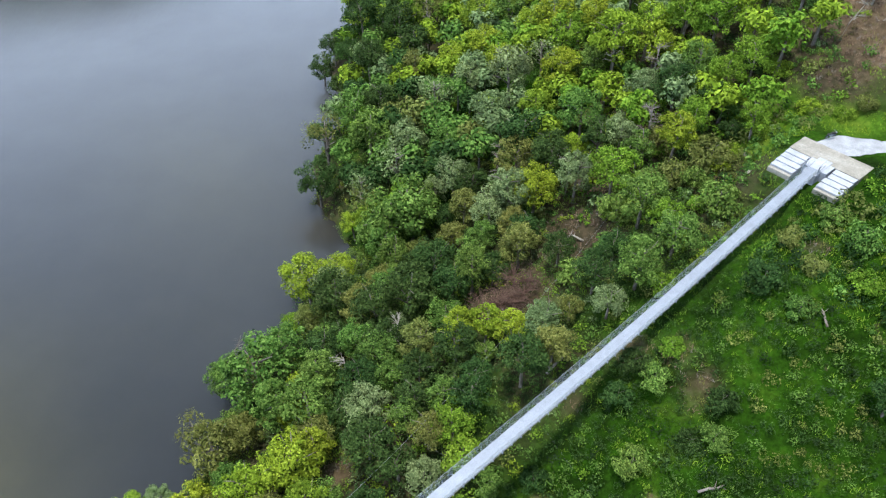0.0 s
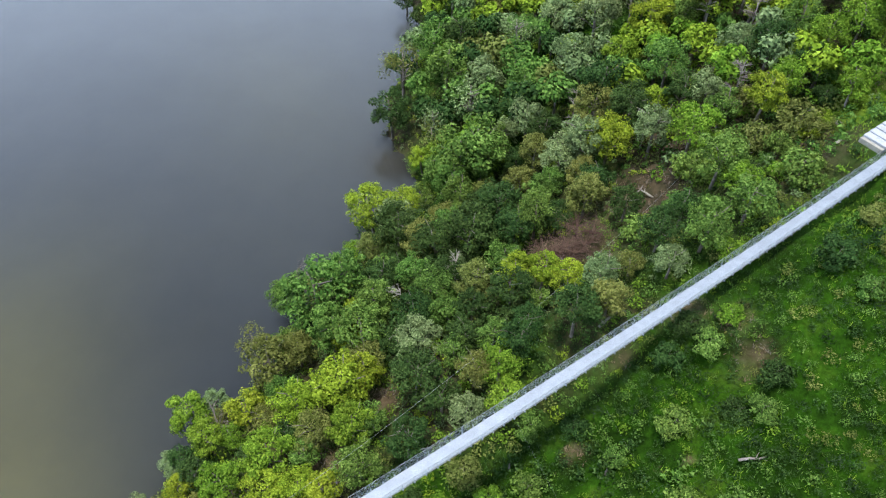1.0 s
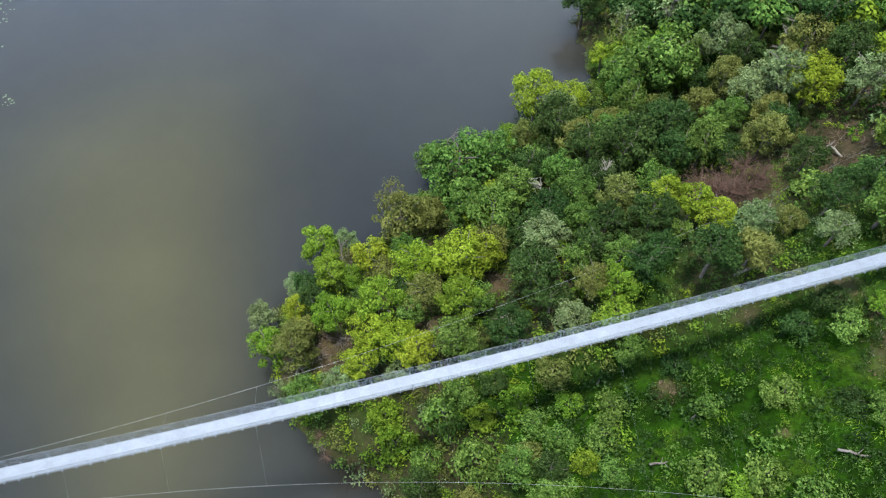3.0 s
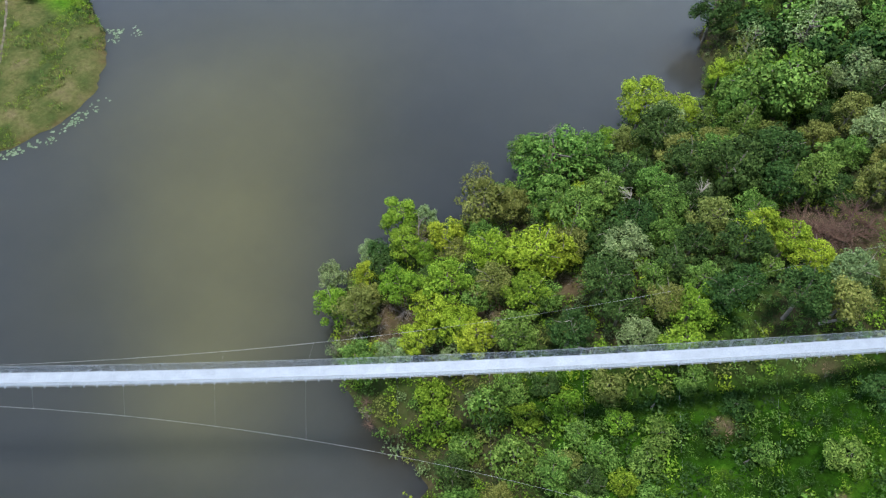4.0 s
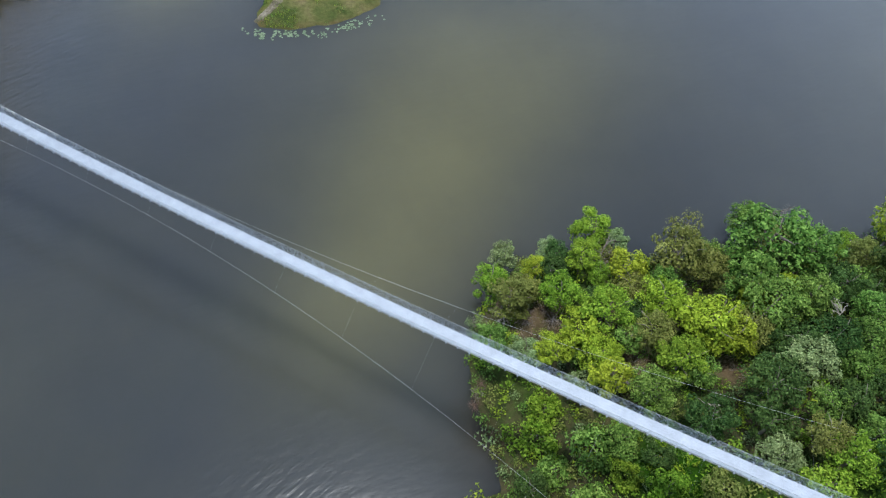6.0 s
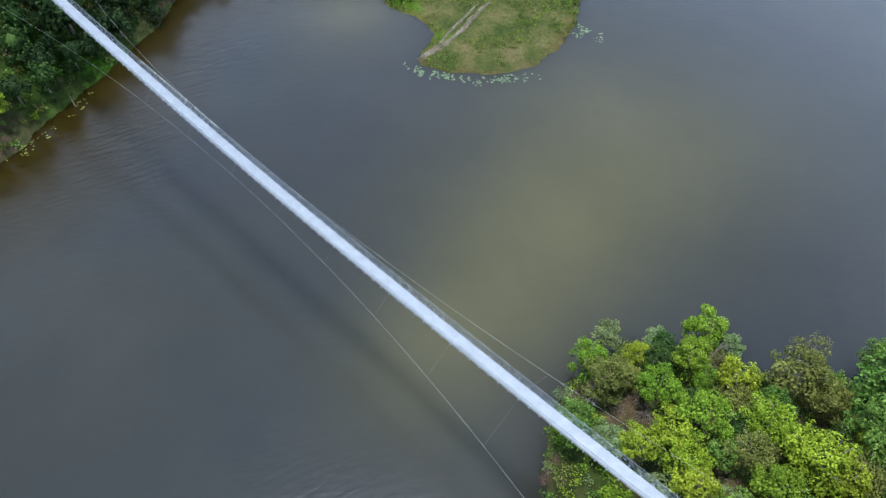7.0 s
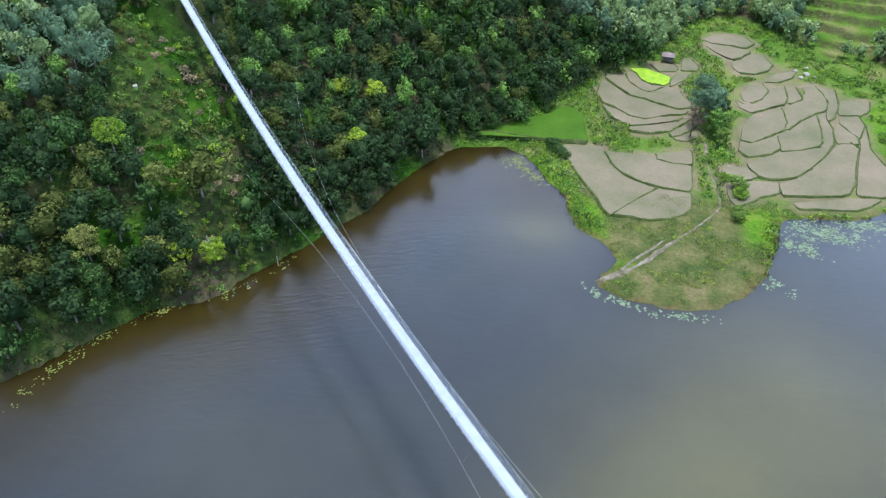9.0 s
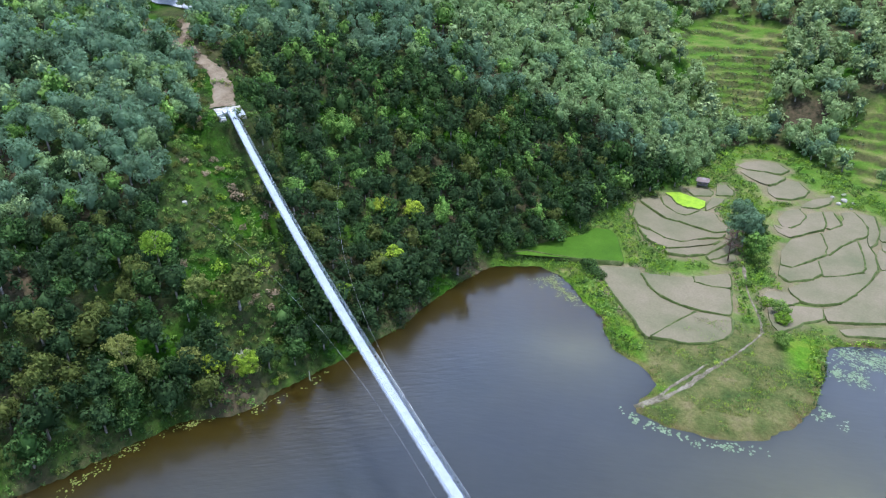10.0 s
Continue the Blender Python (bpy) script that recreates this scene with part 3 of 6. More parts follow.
plan("dry", ((-198.3, 28.1), (-198.7, 34.3), (-196.3, 34.8), (-194.3, 33.8), (-193.8, 30.0)))
plan("dry", ((-201.4, 36.9), (-203.7, 39.5), (-198.6, 40.7), (-195.7, 40.0), (-195.3, 35.9)))
plan("dry", ((-188.5, 32.8), (-193.3, 34.8), (-192.8, 37.7), (-189.7, 36.3), (-184.1, 32.0)))
plan("dry", ((-219.8, 45.3), (-222.9, 47.4), (-224.7, 52.1), (-223.6, 56.9), (-218.6, 59.2), (-215.0, 56.1), (-216.4, 51.9), (-217.0, 47.7)))
plan("dry", ((-215.3, 45.3), (-216.7, 48.4), (-215.5, 51.8), (-213.1, 55.5), (-212.1, 56.9), (-207.3, 53.5), (-205.8, 51.7), (-206.8, 50.0), (-210.4, 47.5)))
plan("dry", ((-206.1, 53.7), (-210.9, 57.7), (-209.4, 60.5), (-203.5, 61.5), (-199.2, 59.2), (-196.8, 55.7), (-196.9, 52.1), (-200.4, 50.8), (-204.5, 51.2)))
plan("dry", ((-192.3, 57.5), (-197.9, 61.8), (-200.7, 67.5), (-195.5, 64.9), (-192.2, 60.6)))
plan("dry", ((-183.4, 50.1), (-188.3, 52.9), (-190.4, 56.6), (-186.3, 57.2), (-180.9, 54.7), (-178.2, 51.8), (-179.1, 50.3)))
plan("dry", ((-187.1, 57.6), (-190.0, 62.2), (-182.1, 61.0), (-178.6, 59.6), (-175.6, 54.9), (-172.4, 51.0), (-175.0, 48.6), (-179.4, 48.3), (-176.9, 50.3), (-178.0, 52.8), (-180.6, 55.0)))
plan("dry", ((-190.1, 62.6), (-190.6, 65.1), (-182.8, 65.0), (-180.0, 61.9), (-180.4, 60.9)))
plan("dry", ((-171.2, 50.8), (-176.3, 58.7), (-167.9, 58.0), (-164.2, 56.3), (-162.2, 54.0), (-156.7, 47.9), (-157.8, 45.9), (-164.5, 47.5)))
plan("dry", ((-174.5, 57.6), (-177.9, 60.8), (-180.3, 63.4), (-186.5, 66.9), (-190.4, 67.1), (-191.8, 70.4), (-186.9, 71.1), (-182.0, 70.9), (-177.2, 69.5), (-174.4, 65.6), (-170.5, 62.0), (-165.1, 58.1), (-165.8, 57.2)))
plan("dry", ((-190.8, 70.6), (-189.9, 75.1), (-180.7, 73.3), (-174.4, 71.1), (-171.2, 68.7), (-176.6, 69.7), (-182.1, 71.7), (-186.3, 71.5)))
plan("dry", ((-162.0, 55.3), (-165.1, 58.8), (-170.0, 62.6), (-173.9, 66.6), (-168.0, 65.8), (-159.7, 64.1), (-157.5, 62.8), (-154.8, 57.3), (-154.0, 54.3), (-158.7, 54.2)))
plan("dry", ((-174.0, 67.0), (-176.3, 69.7), (-170.6, 68.6), (-166.9, 68.5), (-160.0, 67.1), (-157.2, 65.3), (-157.6, 63.8), (-165.2, 65.8)))
plan("dry", ((-152.5, 44.7), (-157.8, 46.2), (-156.9, 49.3), (-160.9, 54.4), (-154.7, 53.7), (-151.9, 51.0), (-150.1, 46.2)))
plan("dry", ((-147.1, 45.7), (-150.7, 50.7), (-153.0, 54.3), (-156.4, 62.8), (-157.2, 65.5), (-153.1, 63.3), (-147.1, 58.7), (-142.7, 54.7), (-141.2, 50.7), (-141.7, 47.2), (-144.8, 45.9)))
plan("dry", ((-142.7, 39.8), (-144.7, 40.9), (-145.1, 44.7), (-141.9, 46.6), (-140.2, 44.5), (-138.9, 40.0), (-139.4, 38.9)))
plan("dry", ((-138.2, 39.9), (-139.6, 44.4), (-139.8, 50.5), (-135.5, 49.6), (-133.5, 45.1), (-130.4, 42.2), (-129.5, 40.3), (-132.2, 39.6)))
plan("dry", ((-139.4, 51.0), (-142.1, 55.2), (-147.2, 59.6), (-154.5, 64.9), (-158.7, 67.5), (-160.3, 70.9), (-157.8, 72.0), (-148.7, 68.6), (-141.6, 66.3), (-137.7, 64.3), (-136.6, 62.2), (-135.5, 55.5), (-135.0, 50.7)))
plan("dry", ((-160.5, 73.4), (-169.0, 75.8), (-170.5, 77.2), (-158.1, 74.8), (-151.1, 75.3), (-144.9, 77.0), (-140.5, 77.4), (-138.7, 75.7), (-137.4, 70.6), (-137.2, 66.5), (-138.7, 66.3), (-147.6, 69.3)))
plan("dry", ((-174.5, 72.3), (-175.6, 77.0), (-170.5, 76.9), (-163.8, 74.0), (-165.1, 72.8), (-170.0, 71.7)))
plan("dry", ((-132.6, 52.5), (-135.7, 63.8), (-136.1, 66.2), (-136.1, 70.2), (-133.2, 66.6), (-131.7, 63.9), (-130.6, 53.3)))
plan("dry", ((-180.7, 73.4), (-184.0, 75.3), (-184.1, 82.2), (-178.3, 79.8), (-176.3, 77.9), (-175.1, 72.7)))
plan("dry", ((-170.8, 70.9), (-163.7, 73.1), (-160.5, 72.7), (-160.1, 68.2), (-166.1, 69.1)))


# fresh grass along the spit's shore, behind its shoulder and on the meadow
LUSH = (((-146, -3), (-139.6, 4.4), (-131, 8.5), (-128.8, 11.7), (-120.6, 13.6), (-111.7, 15), (-107, 17.5), (-105, 13), (-112, 11), (-118, 6), (-128, 3), (-140, -4)),
        ((-128, 40), (-128, 52), (-117, 48), (-116, 41)),
        ((-180, 80), (-190, 100), (-172, 96), (-152, 82), (-138, 79), (-133, 71), (-146, 77), (-166, 77.4)),
        ((41, 77), (43, 88), (48, 88), (56, 80), (62, 77), (58, 75), (49, 79), (44, 77)))


def build_ground():
    xs, ys = steps(-345, 112, 1.4, -2600, 2400), steps(-165, 215, 1.5, -2500, 2500)
    gx, gy = np.meshgrid(xs, ys, indexing="ij")
    gz = height(gx, gy)
    n, m = gx.shape
    v = np.stack([gx, gy, gz], -1).reshape(-1, 3)
    i = np.arange(n * m).reshape(n, m)
    f = np.stack([i[:-1, :-1], i[1:, :-1], i[1:, 1:], i[:-1, 1:]], -1).reshape(-1, 4)
    me = mesh("ground", v, f, GROUND, smooth=True)
    px, py = v[:, 0], v[:, 1]
    u, w = px * AXIS[0] + py * AXIS[1], px * CROSS[0] + py * CROSS[1] - 26
    lake, val = shore_off(px, py), off_edge(px, py, VALLEY)
    terr = terraced(px, py)
    turf = np.maximum(np.clip(1 - val / 3, 0, 1) * (px < -85), np.clip(1 - terr / 6, 0, 1))
    wood = np.clip(wave(px, py, 9, 6) * 1.6 - 0.3, 0, 1) * (1 - turf)
    riser = np.hypot(height(px + 0.9, py) - height(px - 0.9, py), height(px, py + 0.9) - height(px, py - 0.9)) > 0.85
    step = riser & (terr < 0)
    turf = np.where(step, 0.25, turf)
    near = px + py > -20
    wood = wood * np.where(near, np.clip((w + 2) / 10, 0.0, 1) + ((u > -12) & near) * 0.8, np.where(glade(px, py) < 1, 0.75, 2.2)).clip(0, 1)
    bank = np.exp(-((px - 63.5) ** 2 + (py - 94) ** 2) / 100) + 0.9 * np.exp(-((px + 37) ** 2 + (py - 26) ** 2) / 14) + 0.5 * np.exp(-((px - 13) ** 2 + (py - 66) ** 2) / 30)
    for x, y, r in CLEARINGS[1:]:
        bank = bank + (1.2 if r > 2.1 else 0.6) * np.exp(-((px - x) ** 2 + (py - y) ** 2) / (0.7 * r * r)) * (0.35 + wave(px, py, 2.2, 33))
    bank = bank + np.where(px + py < -60, 0.0, 0.2) * (1 - np.clip((lake + 0.2) / 1.3, 0, 1)) * (val > 2)
    spit = np.clip((px + 134) / 7, 0, 1) * np.clip(1 - val / 3, 0, 1) * (px < -85) * (py > 4)
    lush = np.zeros(px.shape)
    for loop in LUSH:
        lush = np.maximum(lush, np.clip(0.6 - (off_edge(px, py, loop) + 2.5 * (wave(px, py, 2.6, 93) - 0.5)) / 1.6, 0, 1))
    # terrace risers: dry grass, with their shade put into the colour too
    wood = np.where(step, 0.8, wood)
    tilled = np.zeros(px.shape)
    for crop, loop in FIELD_PLANS:
        if crop == "dry":
            tilled = np.maximum(tilled, np.clip(1.9 - off_edge(px, py, loop) / 1.6, 0, 1))
    tilled = tilled * np.where(np.abs(wave(px, py, 5, 91) - 0.5) < 0.09, 0.3, 1.0)
    wood = np.where(tilled > 0.1, 0, wood)
    wood = np.maximum(wood, np.clip(1.4 - np.hypot(px - 7, py - 63) / 6, 0, 1))
    for name, a in (("tilled", tilled), ("spit", spit), ("lush", lush), ("rim", np.clip(1.0 - np.abs(lake - 0.4) / 1.1 + 0.8 * (wave(px, py, 4, 99) - 0.6), 0, 1) * (px < -94) * (py > 5)), ("turf", turf), ("litter", wood), ("bare", bank.clip(0, 1))):
        me.attributes.new(name, "FLOAT", "POINT").data.foreach_set("value", a.astype(np.float32))
    return tagged(new("ground", me), "grassy and wooded hillsides round the lake", "ground", kind="structure")


build_ground()

WX, WY = np.meshgrid(np.linspace(-330, 170, 161), np.linspace(-330, 330, 211), indexing="ij")
WI = np.arange(WX.size).reshape(WX.shape)
water_me = mesh("water", np.column_stack([WX.ravel(), WY.ravel(), np.zeros(WX.size)]), np.stack([WI[:-1, :-1], WI[1:, :-1], WI[1:, 1:], WI[:-1, 1:]], -1).reshape(-1, 4), WATER)
# brown below the far hill, pale to the north: reflections put into the colour
bank_mirror = off_edge(WX.ravel(), WY.ravel(), LAKE_FAR[:19] + ((-200, -100), (-100, -200)))
bank_mirror = np.clip(1.1 - bank_mirror / 21 + 0.5 * (wave(WX.ravel(), WY.ravel(), 22, 61) - 0.5), 0, 1)


def blot(*rows):
    """Soft patches on the lake: along and across the bridge's line, spread each way, weight."""
    u, w = WX.ravel() * AXIS[0] + WY.ravel() * AXIS[1], WX.ravel() * CROSS[0] + WY.ravel() * CROSS[1] - 26
    return sum(k * np.exp(-0.5 * (((u - a) / su) ** 2 + ((w - c) / sw) ** 2)) for a, c, su, sw, k in rows)


# the same painted bank reflection in the cove and off the tip
bank_mirror = np.clip(bank_mirror + blot((-43, 64, 3.5, 3.5, 1.2), (5.5, 1.0, 3, 3, 1.0)), 0, 1)
# sky reflection, painted paler northwards
sky_sheen = np.clip((WY.ravel() - 55) / 110, 0, 1) * (WX.ravel() > -130)
# olive and cream cloud reflections, laid into the water colour as patches
cloud_tint = np.clip(blot((37, 41, 13, 17, 0.64), (28, 18, 10, 16, 0.56), (32, 3, 8, 8, 0.35), (20, 68, 16, 14, 0.3), (-38, 104, 14, 26, 0.6), (66, -24, 22, 18, 0.22), (62, 66, 28, 22, 0.3), (93, 48, 7, 9, 0.65), (15, 40, 12, 30, 0.12)), 0, 1)
breeze = np.clip(blot((92, -8, 8, 16, 3.0), (100, 18, 6, 12, 2.6), (24, -18, 9, 6, 1.2), (6, 0, 4, 4, 2.2), (-43, 64, 4, 4, 1.4)), 0, 3.2)
for name, a in (("sky_sheen", sky_sheen), ("bank_mirror", bank_mirror), ("cloud_tint", cloud_tint), ("breeze", breeze)):
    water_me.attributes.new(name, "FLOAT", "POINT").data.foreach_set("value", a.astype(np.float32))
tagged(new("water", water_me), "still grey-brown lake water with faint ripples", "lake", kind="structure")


# ---- bridge ----
def on_bridge(q, side=0.0, lift=0.0):
    p = BASE + AXIS * q + CROSS * side
    return Vector((p[0], p[1], deck_height(q) + lift))


TURN = math.atan2(AXIS[1], AXIS[0])
Q0, Q1, BAY = -77.4, 165.0, 1.22


def build_bridge():
    root = new("suspension_footbridge")
    root.location = on_bridge(Q0)
    tagged(root, "long galvanised steel suspension footbridge sagging over the lake", "footbridge", kind="")
    inv = Matrix.Translation(root.location).inverted()
    rnd = random.Random(4)
    stations = [Q0 + BAY * i for i in range(int((Q1 - Q0) / BAY) + 1)]
    # walkway plates, one to a bay: steel planks lengthwise with a folded lip on both sides
    s = Shape()
    for k in range(5):
        s.box(0.02, 1.20, -0.63 + k * 0.2525, -0.63 + k * 0.2525 + 0.249, 0.0, 0.035 - 0.003 * (k % 2), 0.002)
    s.box(0.0, 1.22, -0.665, -0.635, -0.03, 0.045)
    s.box(0.0, 1.22, 0.637, 0.667, -0.03, 0.045)
    plate = s.done("deck_panel", STEEL)
    s = Shape()
    s.box(-0.04, 0.04, -0.82, 0.82, -0.12, -0.005, 0.01)
    s.box(-0.035, 0.035, -0.70, 0.70, 0.04, 0.058, 0.004)
    s.box(-0.06, 0.06, -0.86, -0.70, -0.12, 0.03, 0.01)
    s.box(-0.06, 0.06, 0.70, 0.86, -0.12, 0.03, 0.01)
    beam = s.done("crossbeam", STEEL)
    rod = {}
    for sg in (-1, 1):
        s = Shape()
        s.tube([(0, 0.76 * sg, -0.1), (0, 0.79 * sg, 0.6), (0, 0.82 * sg, 1.16)], 0.011, 5)
        s.box(-0.03, 0.03, 0.82 * sg - 0.03, 0.82 * sg + 0.03, 1.13, 1.22)
        rod[sg] = s.done("suspender", STEEL)
    rest = Shape()
    for i, q in enumerate(stations):
        a, b = on_bridge(q), on_bridge(q + BAY)
        grade = math.atan2(b.z - a.z, BAY)
        m = inv @ Matrix.Translation(a) @ Matrix.Rotation(TURN, 4, "Z") @ Matrix.Rotation(-grade, 4, "Y")
        if i < len(stations) - 1:
            child("deck_panel", plate, root, at=m @ pose(0, 0, rnd.uniform(-0.004, 0.004), rnd.uniform(-0.4, 0.4), 0, 0))
        child("crossbeam", beam, root, at=m)
        for sg in (-1, 1):
            if i < 150:
                child("suspender", rod[sg], root, at=m)
            else:
                rest.tube([m @ Vector((0, 0.76 * sg, -0.1)), m @ Vector((0, 0.82 * sg, 1.16))], 0.011, 4)
    tagged(child("far_suspenders", rest.done("far_suspenders", STEEL), root), kind="stuff")
    fine = [Q0 - 1.5 + k * 2.4 for k in range(int((Q1 - Q0 + 3) / 2.4) + 1)]
    for sg in (-1, 1):
        s = Shape()
        s.tube([inv @ on_bridge(q, 0.82 * sg, 1.18) for q in fine], 0.016, 6)
        child("handrail_cable", s.done("handrail_cable", WIRE), root, "twisted steel handrail cable")
        s = Shape()
        s.tube([inv @ on_bridge(q, 0.68 * sg, -0.15) for q in fine], 0.032, 6)
        child("walkway_cable", s.done("walkway_cable", WIRE), root)
        # diamond wire netting: thin ribbons, both ways, in the leaning side planes
        v, f = [], []

        def at(q, h):
            return inv @ on_bridge(q, (0.675 + 0.145 * h / 1.16) * sg, h)

        def wirelet(a, b, r=0.0095):
            k = len(v)
            d = Vector((0, 0, 1)) * r
            e = Vector((AXIS[0], AXIS[1], 0)) * r
            if abs((b - a).normalized().z) > 0.9:
                d = e
            v.extend([(a - d)[:], (b - d)[:], (b + d)[:], (a + d)[:]])
            f.append((k, k + 1, k + 2, k + 3))

        q = Q0
        while q < Q1 - 0.2:
            wirelet(at(q, 0.02), at(q + 1.14, 1.16))
            wirelet(at(q + 1.14, 0.02), at(q, 1.16))
            q += 0.16
        for h in (0.3, 0.6, 0.9):
            for a, b in zip(fine[:-1], fine[1:]):
                wirelet(at(a, h), at(b, h), 0.006)
        child("wire_netting", mesh("wire_netting", np.array(v), np.array(f), NETTING), root, "thin diamond wire netting")
    return root


build_bridge()


def build_handrail_lumps():
    """Small pale lumps along the handrail cable, standing in for perched white birds."""
    rnd = random.Random(8)
    # filed under cloth, though each shape stands in for a bird
    group = "cloth strips on the handrail"
    for k in range(40):
        q = 60.8 + 0.40 * k + rnd.uniform(-0.12, 0.12)
        if 65.4 < q < 66.6:
            continue
        s = Shape()
        w = rnd.uniform(0.07, 0.12)
        s.box(-w, w, -0.04, 0.05, -0.09, 0.05, 0.02)
        s.tube([(0, 0, -0.03), (rnd.uniform(-0.05, 0.05), 0.05, -0.2), (rnd.uniform(-0.1, 0.1), 0.08, -0.32)], [0.05, 0.04, 0.015], 5)
        ob = new("handrail_lump", s.done("handrail_lump", PALE_LUMP))
        ob.matrix_basis = Matrix.Translation(on_bridge(q, 0.82, 1.20)) @ Matrix.Rotation(TURN, 4, "Z")
        tagged(ob, "small pale lump on the bridge handrail standing in for a perched bird", "cloth", group)


build_handrail_lumps()


def guy_spread(q, side):
    if side > 0:
        return 1.7 + ((q - 60) ** 2) * (0.0011 if q < 60 else 0.0023)
    return 1.7 + ((q - 57) ** 2) * (0.0019 if q < 57 else 0.0018)


def build_guy(side, q0, q1):
    root = new("wind_guy")
    root.location = on_bridge(57, 1.7 * side, -1.0)
    tagged(root, "thin steel wind-guy cable tied to the footbridge", "cable", "wind guys")
    inv = Matrix.Translation(root.location).inverted()
    at = lambda q: on_bridge(q, side * guy_spread(q, side), -0.5 * guy_spread(q, side) - 0.2)
    s = Shape()
    s.tube([inv @ at(q) for q in np.arange(q0, q1, 3.0)], 0.011, 5)
    child("cable", s.done("cable", WIRE), root)
    q = Q0 + BAY * 4
    while q < q1:
        if q > q0:
            s = Shape()
            s.tube([inv @ on_bridge(q, 0.80 * side, -0.1), inv @ at(q)], 0.003, 4)
            s.box(-0.03, 0.03, -0.03, 0.03, -0.05, 0.05, m=inv @ Matrix.Translation(at(q)))
            child("tie", s.done("tie", WIRE), root)
        q += BAY * 7
    for q in (q0, q1):
        p = at(q)
        g = ground_at(p.x, p.y)
        s = Shape()
        s.box(-0.5, 0.5, -0.45, 0.45, -1.2, 0.35, 0.06, inv @ Matrix.Translation((p.x, p.y, g)) @ Matrix.Rotation(TURN, 4, "Z"))
        s.tube([inv @ Vector((p.x, p.y, g + 0.3)), inv @ p], 0.03, 5)
        child("anchor_block", s.done("anchor_block", CONCRETE), root, "grey concrete anchor block")


def ground_cross(side, sign):
    q = 57.0
    while True:
        p = on_bridge(q, side * guy_spread(q, side), -0.5 * guy_spread(q, side) - 0.2)
        if p.z < ground_at(p.x, p.y) + 0.4 or abs(q - 57) > 150:
            return q
        q += sign * 1.5


for sg in (1, -1):
    build_guy(sg, ground_cross(sg, -1), ground_cross(sg, 1))


def build_bridge_head(q, out, label, half=4.5):
    """Stepped concrete abutment: out is +1 where land lies further along the bridge's axis, -1 where before it."""
    root = new("bridge_abutment")
    z = deck_height(q) - 0.15
    root.matrix_basis = Matrix.Translation(Vector((*(BASE + AXIS * q), z))) @ Matrix.Rotation(TURN + (0 if out > 0 else math.pi), 4, "Z")
    tagged(root, label, "abutment")
    # local x points inland
    s = Shape()
    s.box(2.9, 6.6 if half > 4 else 5.6, -half - 0.1, half + 0.1, -2.2, -0.02, 0.05)
    child("slab", s.done("slab", CONCRETE), root, "worn beige concrete slab")
    s = Shape()
    s.box(-0.6, 3.6, -0.85, 0.85, -2.2, 0.06, 0.03)
    s.box(0.8, 2.9, -1.5, 1.5, -2.2, 0.02, 0.03)
    child("landing", s.done("landing", WHITEWASH), root, "white concrete landing")
    for sg in (-1, 1):
        for k in range(4):
            s = Shape()
            lo, hi = 1.55 if k > 1 else 1.7, half
            a, b = sorted((lo * sg, hi * sg))
            s.box(2.86 - (k + 1) * 1.05, 2.86 - k * 1.05 - 0.03, a, b, -3.4, -0.08 - 0.14 * k, 0.03)
            child("step", s.done("step", WHITEWASH), root)
        s = Shape()
        a, b = sorted((1.55 * sg, half * sg))
        s.box(-1.9, -1.4, a, b, -4.2, -0.75, 0.04)
        child("retaining_wall", s.done("retaining_wall", CONCRETE), root)
        s = Shape()
        s.tube([(-0.3, 0.86 * sg, -0.3), (-0.3, 0.86 * sg, 1.3)], 0.07, 8)
        s.box(-0.42, -0.18, 0.86 * sg - 0.12, 0.86 * sg + 0.12, -0.1, 0.1, 0.02)
        child("cable_post", s.done("cable_post", STEEL), root)
    return root


build_bridge_head(Q0 + 0.4, -1, "stepped white concrete bridge abutment on the hillside")
build_bridge_head(Q1 - 0.4, 1, "stepped white concrete bridge abutment on the wooded spur", 3.0)


